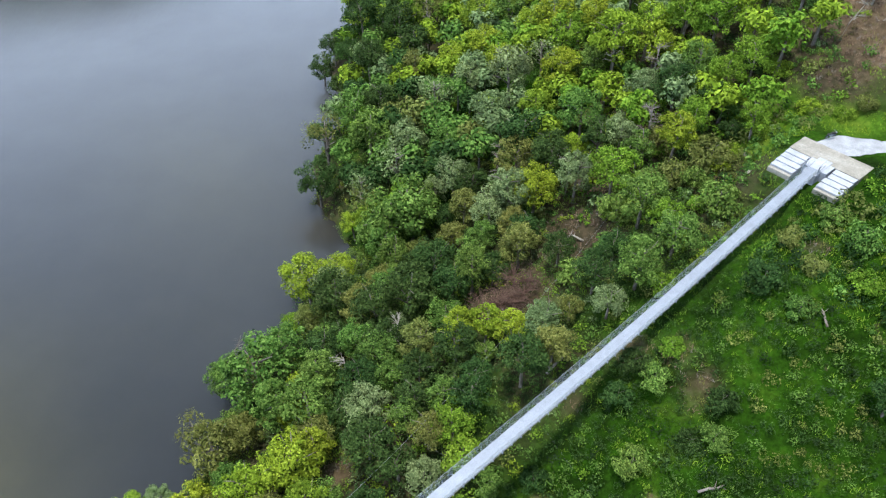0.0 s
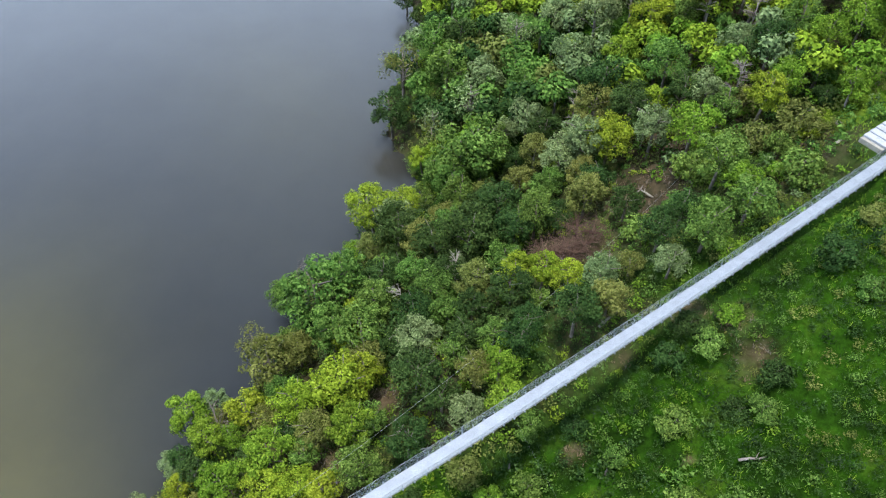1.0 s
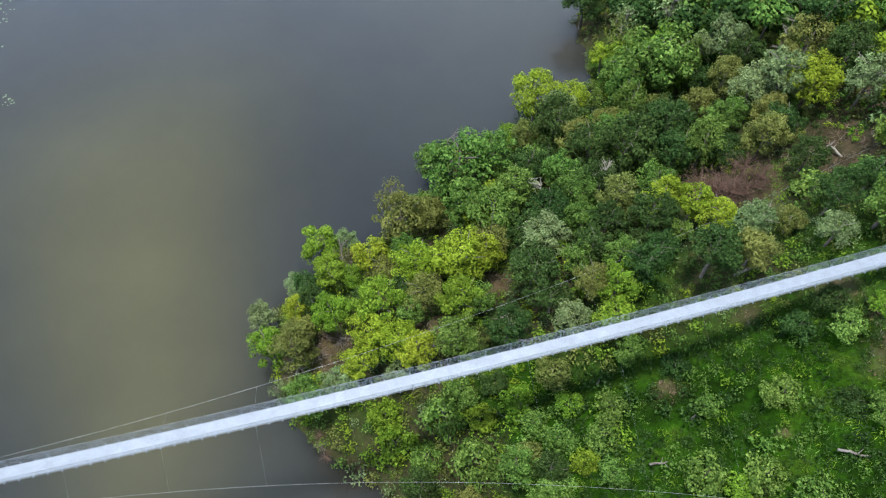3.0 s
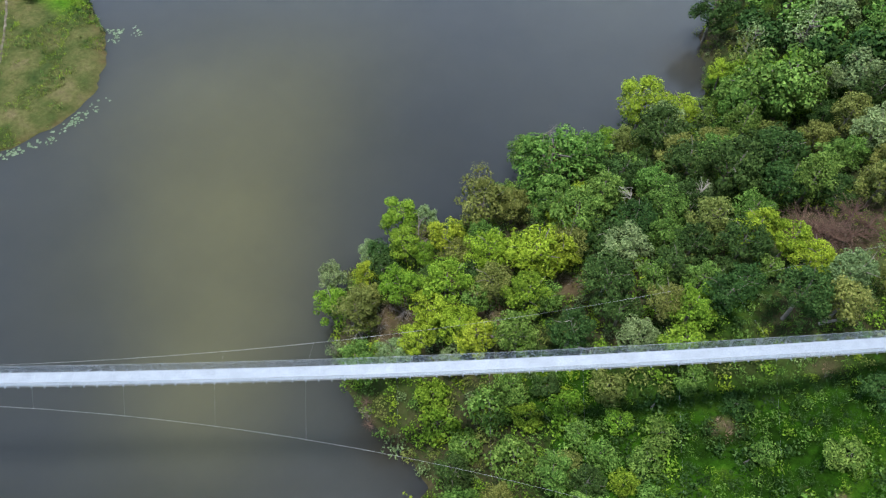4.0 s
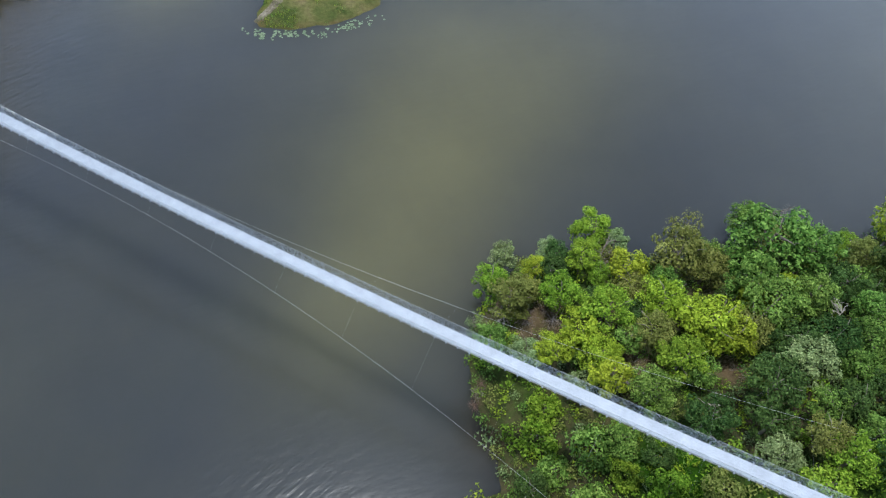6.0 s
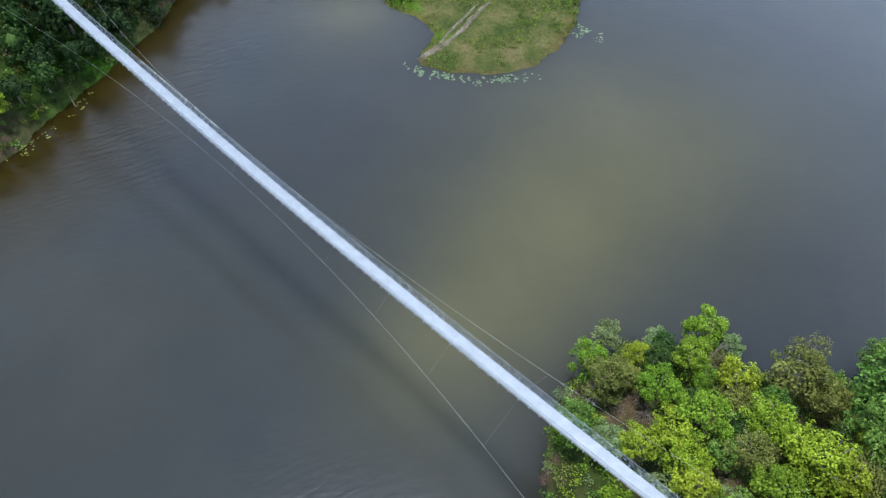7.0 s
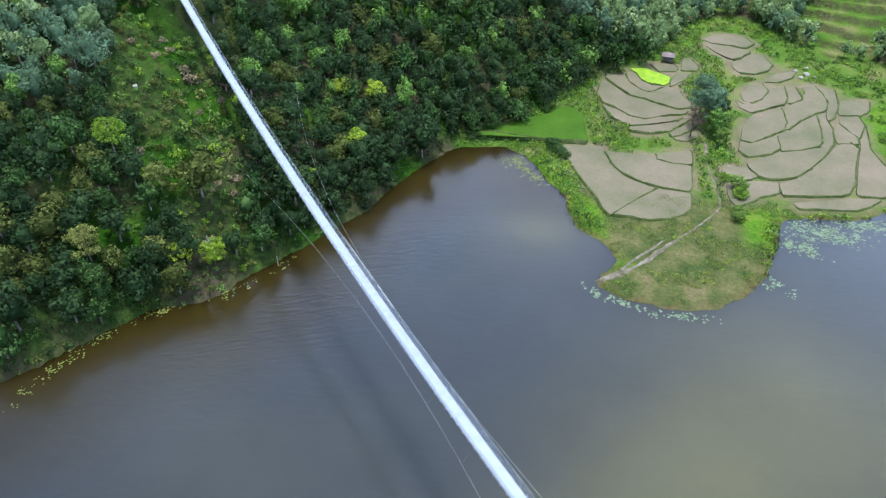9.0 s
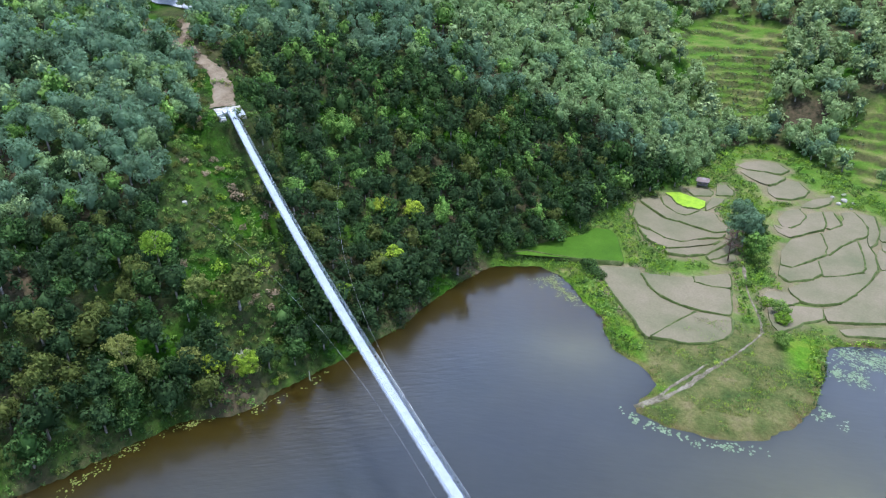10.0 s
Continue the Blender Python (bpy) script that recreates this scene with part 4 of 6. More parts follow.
def ribbon(name, line, widths, mat, label, category, lift=0.06, kind="structure"):
    """A track laid on the ground along a smooth line."""
    line = [Vector((*p, 0)) for p in line]
    pts, wid = [], []
    for i in range(len(line) - 1):
        p0, p1, p2, p3 = line[max(i - 1, 0)], line[i], line[i + 1], line[min(i + 2, len(line) - 1)]
        k = max(3, int((p2 - p1).length / 0.8))
        for j in range(k):
            t = j / k
            pts.append(0.5 * ((2 * p1) + (p2 - p0) * t + (2 * p0 - 5 * p1 + 4 * p2 - p3) * t * t + (3 * p1 - p0 - 3 * p2 + p3) * t ** 3))
            wid.append(widths[i] * (1 - t) + widths[i + 1] * t)
    pts.append(line[-1])
    wid.append(widths[-1])
    rows, across = [], 7
    for i, p in enumerate(pts):
        d = (pts[min(i + 1, len(pts) - 1)] - pts[max(i - 1, 0)]).normalized()
        side = Vector((-d.y, d.x, 0))
        for j in range(across):
            e = (j / (across - 1) - 0.5) * (wid[i] + min(1.3, 0.9 * wid[i]) * (noise.noise(p * 0.5 + Vector((j > 3, 5, 0)) * 9) + 0.7 * noise.noise(p * 1.9 + Vector((j > 3, 3, 0)) * 7)))
            rows.append(p + side * e)
    xy = np.array([(p.x, p.y) for p in rows])
    z = height(xy[:, 0], xy[:, 1])
    z = z.reshape(-1, across)
    z = z * 0.3 + z[:, across // 2:across // 2 + 1] * 0.7
    z = np.maximum(z.ravel(), height(xy[:, 0], xy[:, 1])) + lift
    v = np.column_stack([xy, z])
    edge = np.tile([-0.25] + [0] * (across - 2) + [-0.25], len(pts))
    v[:, 2] += edge
    n = len(pts)
    i = np.arange(n * across).reshape(n, across)
    f = np.stack([i[:-1, :-1], i[:-1, 1:], i[1:, 1:], i[1:, :-1]], -1).reshape(-1, 4)
    return tagged(new(name, mesh(name, v, f, mat, smooth=True)), label, category, kind=kind)


ribbon("path_near", ((47.5, 72.0), (51.5, 73.6), (56.5, 72.8), (64, 70), (76, 64)), (4.5, 6.2, 4.4, 3.6, 3.4), PAVING, "pale concrete path leading away from the bridge", "path")
ribbon("track_far", ((-150, -86), (-156, -89), (-166.2, -95.4), (-171.7, -103.7), (-177, -111), (-182.3, -117.8), (-189.4, -132)), (6, 5.5, 4.4, 4.0, 4.0, 4.0, 2.0), DIRT, "tan dirt track climbing the wooded spur", "track", 0.35)
ribbon("track_branch", ((-179.4, -113.2), (-184.5, -113.5), (-189.5, -115.5), (-194, -119)), (2.0, 3.4, 4.2, 1.6), DIRT, "sandy branch of the track below the road", "track", 0.40)
ribbon("track_upper", ((-217, -152), (-216.4, -143.5), (-216.9, -135.9), (-213.1, -126.9), (-210, -119)), (3.6, 3.6, 3.8, 3.6, 3.0), PAVING, "pale road crossing the upper ridge", "track", 0.35)
ribbon("path_spit", ((-101.2, 10.6), (-103, 15.2), (-106.6, 19.1), (-109.5, 21.9), (-113.7, 25.4), (-118.3, 29.7), (-125.3, 35.1), (-128.6, 37)), (0.8, 1.3, 1.0, 1.3, 1.0, 0.7, 0.5, 0.8), SAND, "pale sandy footpath running down the grassy spit", "path", 0.07)
ribbon("path_spit_side", ((-101.6, 12.4), (-104.4, 15.6), (-107.6, 18.0), (-111.6, 21.6), (-115.6, 25.2)), (1.5, 0.9, 0.7, 0.9, 0.3), SAND, "pale worn strip beside the sandy footpath", "path", 0.06)


# ---- trees ----
def crown_arrays(rs, radius, tall, lobes, leaves, size, low=0.25, flat_on=0.55, tight=0.0):
    """Leaves laid over many overlapping lobes. Centre of the crown at the origin."""
    cen, rad = [], []
    for k in range(lobes):
        th = rs.uniform(0, 2 * np.pi)
        up = rs.uniform(-0.75, 1.0)
        flat = np.sqrt(max(0.0, 1 - up * up * 0.8)) * rs.uniform(0.45, 0.85)
        cen.append((radius * flat * np.cos(th), radius * flat * np.sin(th), tall * up * 0.62))
        rad.append(radius * rs.uniform(0.26, 0.46) * (14.0 / max(lobes, 14)) ** 0.55)
    cen.append((0, 0, tall * 0.15))
    rad.append(radius * 0.55)
    cen, rad = np.array(cen), np.array(rad)
    pick = rs.choice(len(rad), leaves, p=rad ** 2 / (rad ** 2).sum())
    d = rs.normal(size=(leaves, 3))
    d[:, 2] = d[:, 2] * 0.8 + low
    d /= np.linalg.norm(d, axis=1)[:, None]
    p = cen[pick] + d * (rad[pick] * rs.uniform(0.55 + 0.28 * tight, 1.22 - 0.1 * tight, leaves) ** 0.7)[:, None] * (1, 1, 0.85)
    nrm = d * (0.75 + 0.5 * tight) + rs.normal(size=(leaves, 3)) * (0.38 - 0.2 * tight) + (0, 0, flat_on * (1 - 0.45 * tight))
    nrm /= np.linalg.norm(nrm, axis=1)[:, None]
    return p, leaf_tips(rs, p, nrm, size)


def leaf_tips(rs, p, nrm, size):
    """Small pointed leaves, three corners each."""
    k = len(p)
    a = np.cross(nrm, rs.normal(size=(k, 3)))
    a /= np.linalg.norm(a, axis=1)[:, None]
    b = np.cross(nrm, a)
    s = (size * rs.uniform(0.6, 1.35, k))[:, None]
    return np.stack([p - a * s * 0.5 + b * s * 0.5, p - a * s * 0.5 - b * s * 0.5, p + a * s * 0.85 - nrm * s * 0.2], 1).reshape(-1, 3)


def core(rs):
    """The dense inside of a crown: a rough ball."""
    bm = bmesh.new()
    bmesh.ops.create_icosphere(bm, subdivisions=1, radius=1.0)
    v = np.array([x.co for x in bm.verts]) * rs.uniform(0.36, 0.58, (len(bm.verts), 1))
    f = np.array([[x.index for x in y.verts] for y in bm.faces])
    bm.free()
    return v, f


def limb_shape(rs, tall, radius, thick, limbs):
    s = Shape()
    lean = rs.uniform(-0.06, 0.06, 2) * tall
    top = Vector((lean[0], lean[1], tall * 0.86))
    mid = Vector((lean[0] * 0.3 + rs.uniform(-0.15, 0.15), lean[1] * 0.3, tall * 0.42))
    s.tube([(0, 0, -1.2), (0, 0, 0.15), mid, top], [thick * 1.35, thick, thick * 0.72, thick * 0.22], 7)
    for k in range(limbs):
        t = rs.uniform(0.35, 0.75)
        a = mid.lerp(top, max(0.0, (t - 0.42) / 0.44)) if t > 0.42 else Vector((0, 0, 0.15)).lerp(mid, t / 0.42)
        w = 2 * math.pi * k / limbs + rs.uniform(-0.5, 0.5)
        reach = radius * rs.uniform(0.55, 0.9)
        b = a + Vector((math.cos(w) * reach * 0.5, math.sin(w) * reach * 0.5, reach * 0.45))
        c = a + Vector((math.cos(w + 0.2) * reach, math.sin(w + 0.2) * reach, reach * 0.75))
        s.tube([a, b, c], [thick * 0.45, thick * 0.28, thick * 0.08], 5)
    return s


# variants by habit: crown radius, crown half-height, tree height, lobes, leaves, leaf size
HABITS = ((3.0, 3.3, 7.2, 14, 1750, 0.22), (3.6, 3.5, 8.2, 19, 2200, 0.22), (2.4, 3.2, 6.6, 11, 1300, 0.21), (3.0, 4.0, 8.6, 16, 1850, 0.23), (2.6, 2.6, 5.6, 12, 1300, 0.21),
          (2.0, 1.5, 2.5, 10, 900, 0.20), (1.8, 1.3, 2.0, 8, 750, 0.19), (2.6, 3.2, 6.3, 18, 1900, 0.23), (2.8, 2.6, 7.6, 8, 330, 0.21))
TEMPLATES = {}


def tree(kind, habit, x, y, scale=1.0, turn=0.0, lower=0.0, label="", group=""):
    z = ground_at(x, y) - lower
    m = Matrix.Translation((x, y, z)) @ Matrix.Rotation(turn, 4, "Z") @ Matrix.Scale(scale, 4)
    key = (kind, habit)
    if key not in TEMPLATES:
        rs = np.random.RandomState(100 + 7 * habit + 31 * KINDS.index(kind))
        r, ch, tall, lobes, leaves, size = HABITS[habit]
        root = new("tree")
        root.matrix_basis = m
        child("trunk", limb_shape(rs, tall, r * (0.9 if habit < 5 else 0.45), 0.12 + 0.012 * tall if habit < 5 or habit == 8 else 0.05, (14 if habit == 8 else 5) if habit != 5 else 4).done("trunk", DEADWOOD if habit == 8 else BARK, True), root)
        _, v = crown_arrays(rs, r, ch, lobes * 3, int(leaves * 2.2), size * 0.80, 0.25, 0.5, 0.45)
        child("crown", mesh("crown", v + (0, 0, tall - ch * (0.80 if habit < 5 else 0.95)), np.arange(len(v)).reshape(-1, 3), LEAF[kind]), root)
        TEMPLATES[key] = root
        ob = root
    else:
        ob = copy_thing(TEMPLATES[key], m)
        ob.matrix_basis = m
    return tagged(ob, label or TREE_WORDS[kind], "tree", group or "trees of the near hill")


TREE_WORDS = {"green": "mid-green broadleaf tree on the wooded slope", "dark": "dark green dense broadleaf tree on the slope",
              "yellow": "bright yellow-green leafy tree on the slope", "olive": "olive-brown thin-leaved tree on the slope",
              "pale": "pale grey-green small-leaved tree on the slope", "sal": "grey-green broadleaf tree", "dim_green": "dark blue-green broadleaf tree", "haze_pale": "broadleaf tree with blue-green leaves paled for haze", "russet": "rust-brown drying tree", "bright": "fresh bright green leafy tree on the slope"}


def forest_stuff(name, label, category, spots, leaves, size, seed, variants=7, full=0.0):
    """Woods too many to count: one mesh of trunks and leaves; spots hold x, y, crown radius, tree height, kind."""
    rs = np.random.RandomState(seed)
    shapes = []
    for k in range(variants):
        high = rs.uniform(0.75, 1.15) + full
        _, v = crown_arrays(rs, 1.0, high, 20 if full else 14, leaves, size, 0.25 - 0.1 * full, 0.55 + 0.3 * full, 1.0 if full else 0.3)
        f = np.arange(leaves * 3).reshape(leaves, 3)
        if full:
            cv, cf = core(rs)
            f = np.concatenate([f, cf + len(v)])
            v = np.concatenate([v, cv * (1, 1, high)])
        shapes.append((v, f))
    sx, sy = np.array([s[0] for s in spots]), np.array([s[1] for s in spots])
    sz = height(sx, sy)
    allv, allf, idx, k = [], [], [], 0
    wood = np.array([(0, 1, 5), (0, 5, 4), (1, 2, 6), (1, 6, 5), (2, 3, 7), (2, 7, 6), (3, 0, 4), (3, 4, 7)])
    for (x, y, r, tall, kind), z in zip(spots, sz):
        w = rs.uniform(0, 2 * np.pi)
        c, s = np.cos(w), np.sin(w)
        v, f = shapes[rs.randint(variants)]
        v = v * r
        ch = r * 0.9
        allv.append(np.column_stack([v[:, 0] * c - v[:, 1] * s + x, v[:, 0] * s + v[:, 1] * c + y, v[:, 2] + z + (max(tall - ch, ch * 0.55) if not full else min(0.42 * tall, 1.2 * r))]))
        allf.append(f + k)
        idx.append(np.full(len(f), kind))
        if full and KINDS[kind] in ("yellow", "pale", "russet"):
            idx[-1][leaves:] = KINDS.index("sal")
        k += len(v)
        if tall > 2.5:
            b = (0.03 if full else 0.05) * r + 0.03
            allv.append(np.array([(x + e * b * g, y + h * b * g, z - 0.6 + up) for up, g in ((0, 1.3), (min(tall * 0.8, 2.2 * r), 0.4)) for e, h in ((-1, -1), (1, -1), (1, 1), (-1, 1))]))
            allf.append(wood + k)
            idx.append(np.full(8, len(KINDS)))
            k += 8
    me = mesh(name, np.concatenate(allv), np.concatenate(allf), [LEAF[q] for q in KINDS] + [BARK], np.concatenate(idx))
    return tagged(new(name, me), label, category, kind="stuff")


def scatter(rs, x0, x1, y0, y1, tries, gap, keep):
    """Points at least a gap apart; keep(x, y) gives a radius or 0 for none."""
    cell, grid, out = gap, {}, []
    xs, ys = rs.uniform(x0, x1, tries), rs.uniform(y0, y1, tries)
    ok = keep(xs, ys)
    for x, y, r in zip(xs[ok > 0], ys[ok > 0], ok[ok > 0]):
        i, j = int(x // cell), int(y // cell)
        if all((x - a) ** 2 + (y - b) ** 2 > ((r + c) * 0.5 * gap) ** 2 for di in (-2, -1, 0, 1, 2) for dj in (-2, -1, 0, 1, 2) for a, b, c in grid.get((i + di, j + dj), ())):
            grid.setdefault((i, j), []).append((x, y, r))
            out.append((x, y, r))
    return out


KEY_SPOTS = []


def grove(kind, habits, rows):
    for i, (x, y, r) in enumerate(rows):
        h = habits[(i * 7 + int(abs(x) * 3)) % len(habits)]
        s = r / HABITS[h][0]
        KEY_SPOTS.append((x, y, s))
        what = kind
        if x > -22 and 44 < y < 80 and h < 5:
            what = {"green": "dark", "bright": "green", "pale": "dark" if x > -14 else "pale", "olive": "dark" if x > -14 else "olive"}.get(kind, kind)
        elif x < -14 and y < 46:
            what = {"green": ("bright", "yellow", "bright")[i % 3], "olive": ("olive", "bright")[i % 2], "dark": "green", "bright": ("bright", "yellow")[i % 2]}.get(kind, kind)
        elif x < -5 and y > 122 and h < 5:
            what = {"green": "dark", "olive": "dark"}.get(kind, kind)
        elif x > 6 and y > 98 and h < 5:
            what = {"dark": "green", "green": "bright", "olive": "yellow"}.get(kind, kind)
        if what in ("olive", "pale") and h < 5 and i % 3 == 1:
            h, s = 8, r / HABITS[8][0]
        tree(what, h, x, y, s * (1.12 if x > -34 and y < 48 and h < 5 else 1.0), x * 1.7 + y)


grove('green', (0, 1, 2, 3, 0, 1), ((-36.9, 24.7, 2.8), (-35.9, 30.5, 2.1), (-38.5, 39.9, 3.2), (-34.3, 36.0, 2.5), (-18.9, 41.9, 3.6), (-16.4, 36.4, 2.7), (-25.5, 56.4, 5.4), (-31.4, 60.8, 3.3), (-15.5, 63.0, 2.5), (-10.2, 64.6, 3.6), (-5.7, 66.0, 4.2), (-2.1, 72.5, 4.1), (0.3, 67.2, 3.3), (-11.4, 52.3, 3.6), (-12.7, 48.1, 3.0), (2.5, 49.1, 2.3), (-5.5, 86.5, 5.2), (-11.9, 87.9, 4.1), (-26.7, 148.6, 3.5), (-17.5, 157.2, 5.7), (-15.2, 139.7, 5.2), (-17.0, 118.8, 4.6), (-13.5, 109.1, 4.5), (-5.6, 139.9, 4.6), (8.5, 136.7, 4.9), (15.8, 102.7, 3.6), (21.9, 95.1, 4.3), (0.6, 102.0, 3.5)))
grove('green', (0, 1, 2, 3, 0, 1), ((-8.8, 86.7, 5.0), (-4.2, 89.5, 4.1), (-9.6, 81.5, 3.6), (11.1, 74.3, 3.1)))
grove('dark', (0, 1, 2, 3, 0, 1), ((-16.5, 70.4, 4.7), (-17.2, 59.2, 3.1), (-9.7, 41.4, 3.4), (-4.2, 51.7, 2.6), (-22.9, 103.3, 4.5), (-20.2, 148.1, 4.2), (-21.9, 139.5, 3.5), (-11.9, 120.4, 4.2), (25.8, 108.8, 3.3), (14.1, 133.7, 4.4), (35.3, 93.8, 3.7), (39.7, 98.2, 3.5), (39.5, 89.9, 2.8), (7.0, 101.4, 2.7), (12.1, 93.8, 4.3), (16.4, 91.7, 3.3), (23.4, 88.8, 3.1), (6.0, 68.9, 2.5)))
grove('yellow', (0, 1, 2, 3, 0, 1), ((-24.3, 40.2, 2.9), (-24.8, 29.5, 2.5), (-18.3, 29.4, 2.5), (-24.2, 26.1, 2.2), (-20.2, 50.5, 2.4), (-19.1, 54.2, 2.2), (-21.8, 76.8, 4.7), (-17.1, 77.6, 3.4), (0.6, 56.2, 3.0), (2.4, 125.7, 3.8), (8.5, 124.0, 4.5), (10.6, 117.6, 3.3), (20.8, 121.8, 4.0), (29.1, 108.3, 5.1), (27.7, 117.9, 3.7), (-16.0, 92.9, 2.3)))
grove('olive', (0, 1, 2, 3, 0, 1), ((-33.6, 27.8, 2.1), (-31.6, 36.8, 1.8), (-21.0, 36.1, 2.6), (-29.8, 47.0, 3.3), (-34.1, 52.2, 3.0), (-26.6, 49.4, 2.8), (-16.6, 45.9, 2.6), (-5.1, 60.0, 2.3), (-3.2, 42.3, 2.2), (-24.6, 155.8, 3.8), (-22.2, 112.7, 4.7), (-8.7, 151.5, 5.4), (-5.0, 132.3, 3.3), (-2.0, 149.1, 4.8), (17.2, 125.2, 3.7), (20.4, 108.9, 3.7), (34.8, 110.1, 4.2), (35.0, 105.7, 3.7), (11.1, 90.1, 3.5), (-14.1, 94.0, 3.6), (2.9, 85.8, 3.1)))
grove('pale', (0, 1, 2, 3, 0, 1), ((-40.8, 28.6, 2.1), (-33.8, 20.9, 1.4), (-39.0, 34.2, 2.1), (-36.4, 42.9, 2.3), (-8.4, 58.6, 3.4), (-3.7, 37.9, 2.2), (5.4, 116.5, 3.4), (-1.0, 113.3, 3.9), (12.0, 110.7, 4.4), (8.5, 105.1, 4.1), (17.9, 113.4, 3.3), (31.8, 97.4, 3.3), (-6.2, 106.2, 4.2), (-8.2, 99.8, 4.2), (1.4, 93.9, 3.8), (26.5, 88.3, 3.1), (-14.3, 98.4, 3.5), (9.5, 82.3, 3.8)))
grove('bright', (0, 1, 2, 3, 0, 1), ((-30.6, 30.5, 2.6), (-30.6, 39.9, 2.5), (-25.4, 32.9, 3.1), (-21.4, 29.9, 2.7), (-23.2, 70.2, 2.5), (-5.8, 45.5, 2.0), (-1.4, 46.9, 2.1), (-0.5, 42.6, 2.3), (22.0, 114.8, 3.9), (40.0, 108.0, 4.1), (43.8, 104.9, 4.1), (42.3, 93.2, 3.4), (45.8, 93.0, 3.8), (35.9, 85.9, 3.1), (5.0, 77.7, 2.6)))
grove('green', (5, 6), ((-19.6, 23.0, 2.4), (-12.4, 28.0, 2.3), (-3.6, 27.4, 2.0), (-0.4, 26.9, 2.2), (3.8, 28.6, 2.2), (21.2, 44.7, 2.1), (23.0, 29.1, 2.4), (3.2, 37.7, 1.9), (-13.1, 20.6, 2.3), (5.8, 24.8, 1.8), (25.6, 37.7, 1.8), (23.3, 73.8, 3.3), (23.9, 64.6, 2.4), (34.1, 68.3, 3.1), (21.1, 67.3, 2.4), (16.1, 63.3, 2.9), (33.6, 75.2, 2.4), (44.2, 60.3, 2.2), (45.1, 55.8, 2.4), (36.3, 48.6, 1.9)))
grove('dark', (5, 6), ((-8.9, 30.0, 2.0), (8.0, 38.0, 1.7), (19.4, 46.9, 2.3), (17.3, 44.1, 2.1), (26.8, 40.9, 2.0), (23.5, 38.1, 1.6), (33.5, 52.3, 2.6)))
grove('olive', (5, 6), ((-3.5, 32.8, 2.4), (-2.8, 24.6, 1.9), (31.3, 87.1, 3.4), (31.6, 78.2, 3.2), (36.7, 78.8, 3.7), (23.2, 85.6, 2.6), (38.8, 58.5, 1.8), (39.1, 53.3, 1.7)))
grove('green', (5, 6), ((-13.0, 24.9, 3.1), (-7.5, 21.7, 3.1), (3.4, 31.6, 2.2), (17.8, 37.3, 2.2), (12.4, 35.0, 1.6), (13.6, 27.7, 2.5), (18.4, 29.5, 2.3)))
grove('bright', (5, 6), ((-6.1, 29.0, 2.4), (-9.1, 26.3, 2.0), (-17.2, 20.5, 2.7), (-0.8, 30.7, 1.7), (2.9, 25.5, 1.8), (23.3, 47.3, 1.6), (16.8, 27.6, 1.7), (26.9, 76.9, 2.9), (28.3, 64.0, 2.2), (24.3, 56.4, 2.0), (43.8, 50.4, 2.0)))



def near_wood(px, py):
    """Where trees stand on the near hill, and how big."""
    u, w = coords(px, py)
    d = shore_off(px, py)
    dens = np.where(w > 3, 1.0, 0.0) * np.clip((w - 2) / 8, 0.25, 1)
    dens = np.where((u > -16) & (w <= 3), 0.8, dens)
    dens = np.where((w > -24) & (w < 17) & (u < -66), 0.0, dens)
    dens = np.where((px > 40) & (py < 100) & (w < 25), 0.3, dens)
    dens = np.where((px > 50) & (px < 80) & (py > 75) & (py < 92), 0.1, dens)
    dens = np.where((px - 63.5) ** 2 + (py - 94) ** 2 < 90, 0.0, dens)
    dens = np.where((np.abs(w) < 10) & (u < -66), 0.0, dens)
    room = deck_height(u) - height(px, py)
    dens = np.where((np.abs(w) < 4) & (room < 9), 0, dens)
    keep = (d > 2.2) & ~open_spot(px, py, 1.1) & (px + py > -30) & (px < 0.6 * py + 28) & (wave(px, py, 3, 9) < dens)
    return np.where(keep, 0.72 + 0.5 * wave(px, py, 14, 8), 0)


RS = np.random.RandomState(11)
taken = np.array([(x, y, 3.2 * s) for x, y, s in KEY_SPOTS]) if KEY_SPOTS else np.zeros((0, 3))


def free_of_keys(px, py, ok, k=0.85):
    for x, y, r in taken:
        ok = np.where((px - x) ** 2 + (py - y) ** 2 < (r * k) ** 2, 0, ok)
    return ok


spots = scatter(RS, -45, 105, 2, 215, 16000, 4.0, lambda a, b: free_of_keys(a, b, near_wood(a, b), 0.72))
spots.sort(key=lambda s: math.hypot(s[0], s[1]))
PICK = ("green", "green", "green", "dark", "dark", "olive", "olive", "pale", "bright", "yellow")
LIMIT = max(0, 290 - len(KEY_SPOTS))
HIGHPICK = ("yellow", "bright", "yellow", "yellow", "green", "pale", "yellow", "pale", "bright", "yellow")
for x, y, r in spots[:LIMIT]:
    tree((HIGHPICK if x + 0.5 * y > 62 else PICK)[RS.randint(10)], RS.randint(5), x, y, r * RS.uniform(0.8, 1.1), RS.uniform(0, 6.28))
rest = [(x, y, 3.0 * r, 8.0 * r * RS.uniform(0.85, 1.2), KINDS.index((HIGHPICK if x + 0.5 * y > 62 else PICK)[RS.randint(10)])) for x, y, r in spots[LIMIT:]]
if rest:
    forest_stuff("woodland", "mixed green broadleaf woodland on the upper slope", "trees", rest, 600, 0.157, 21)


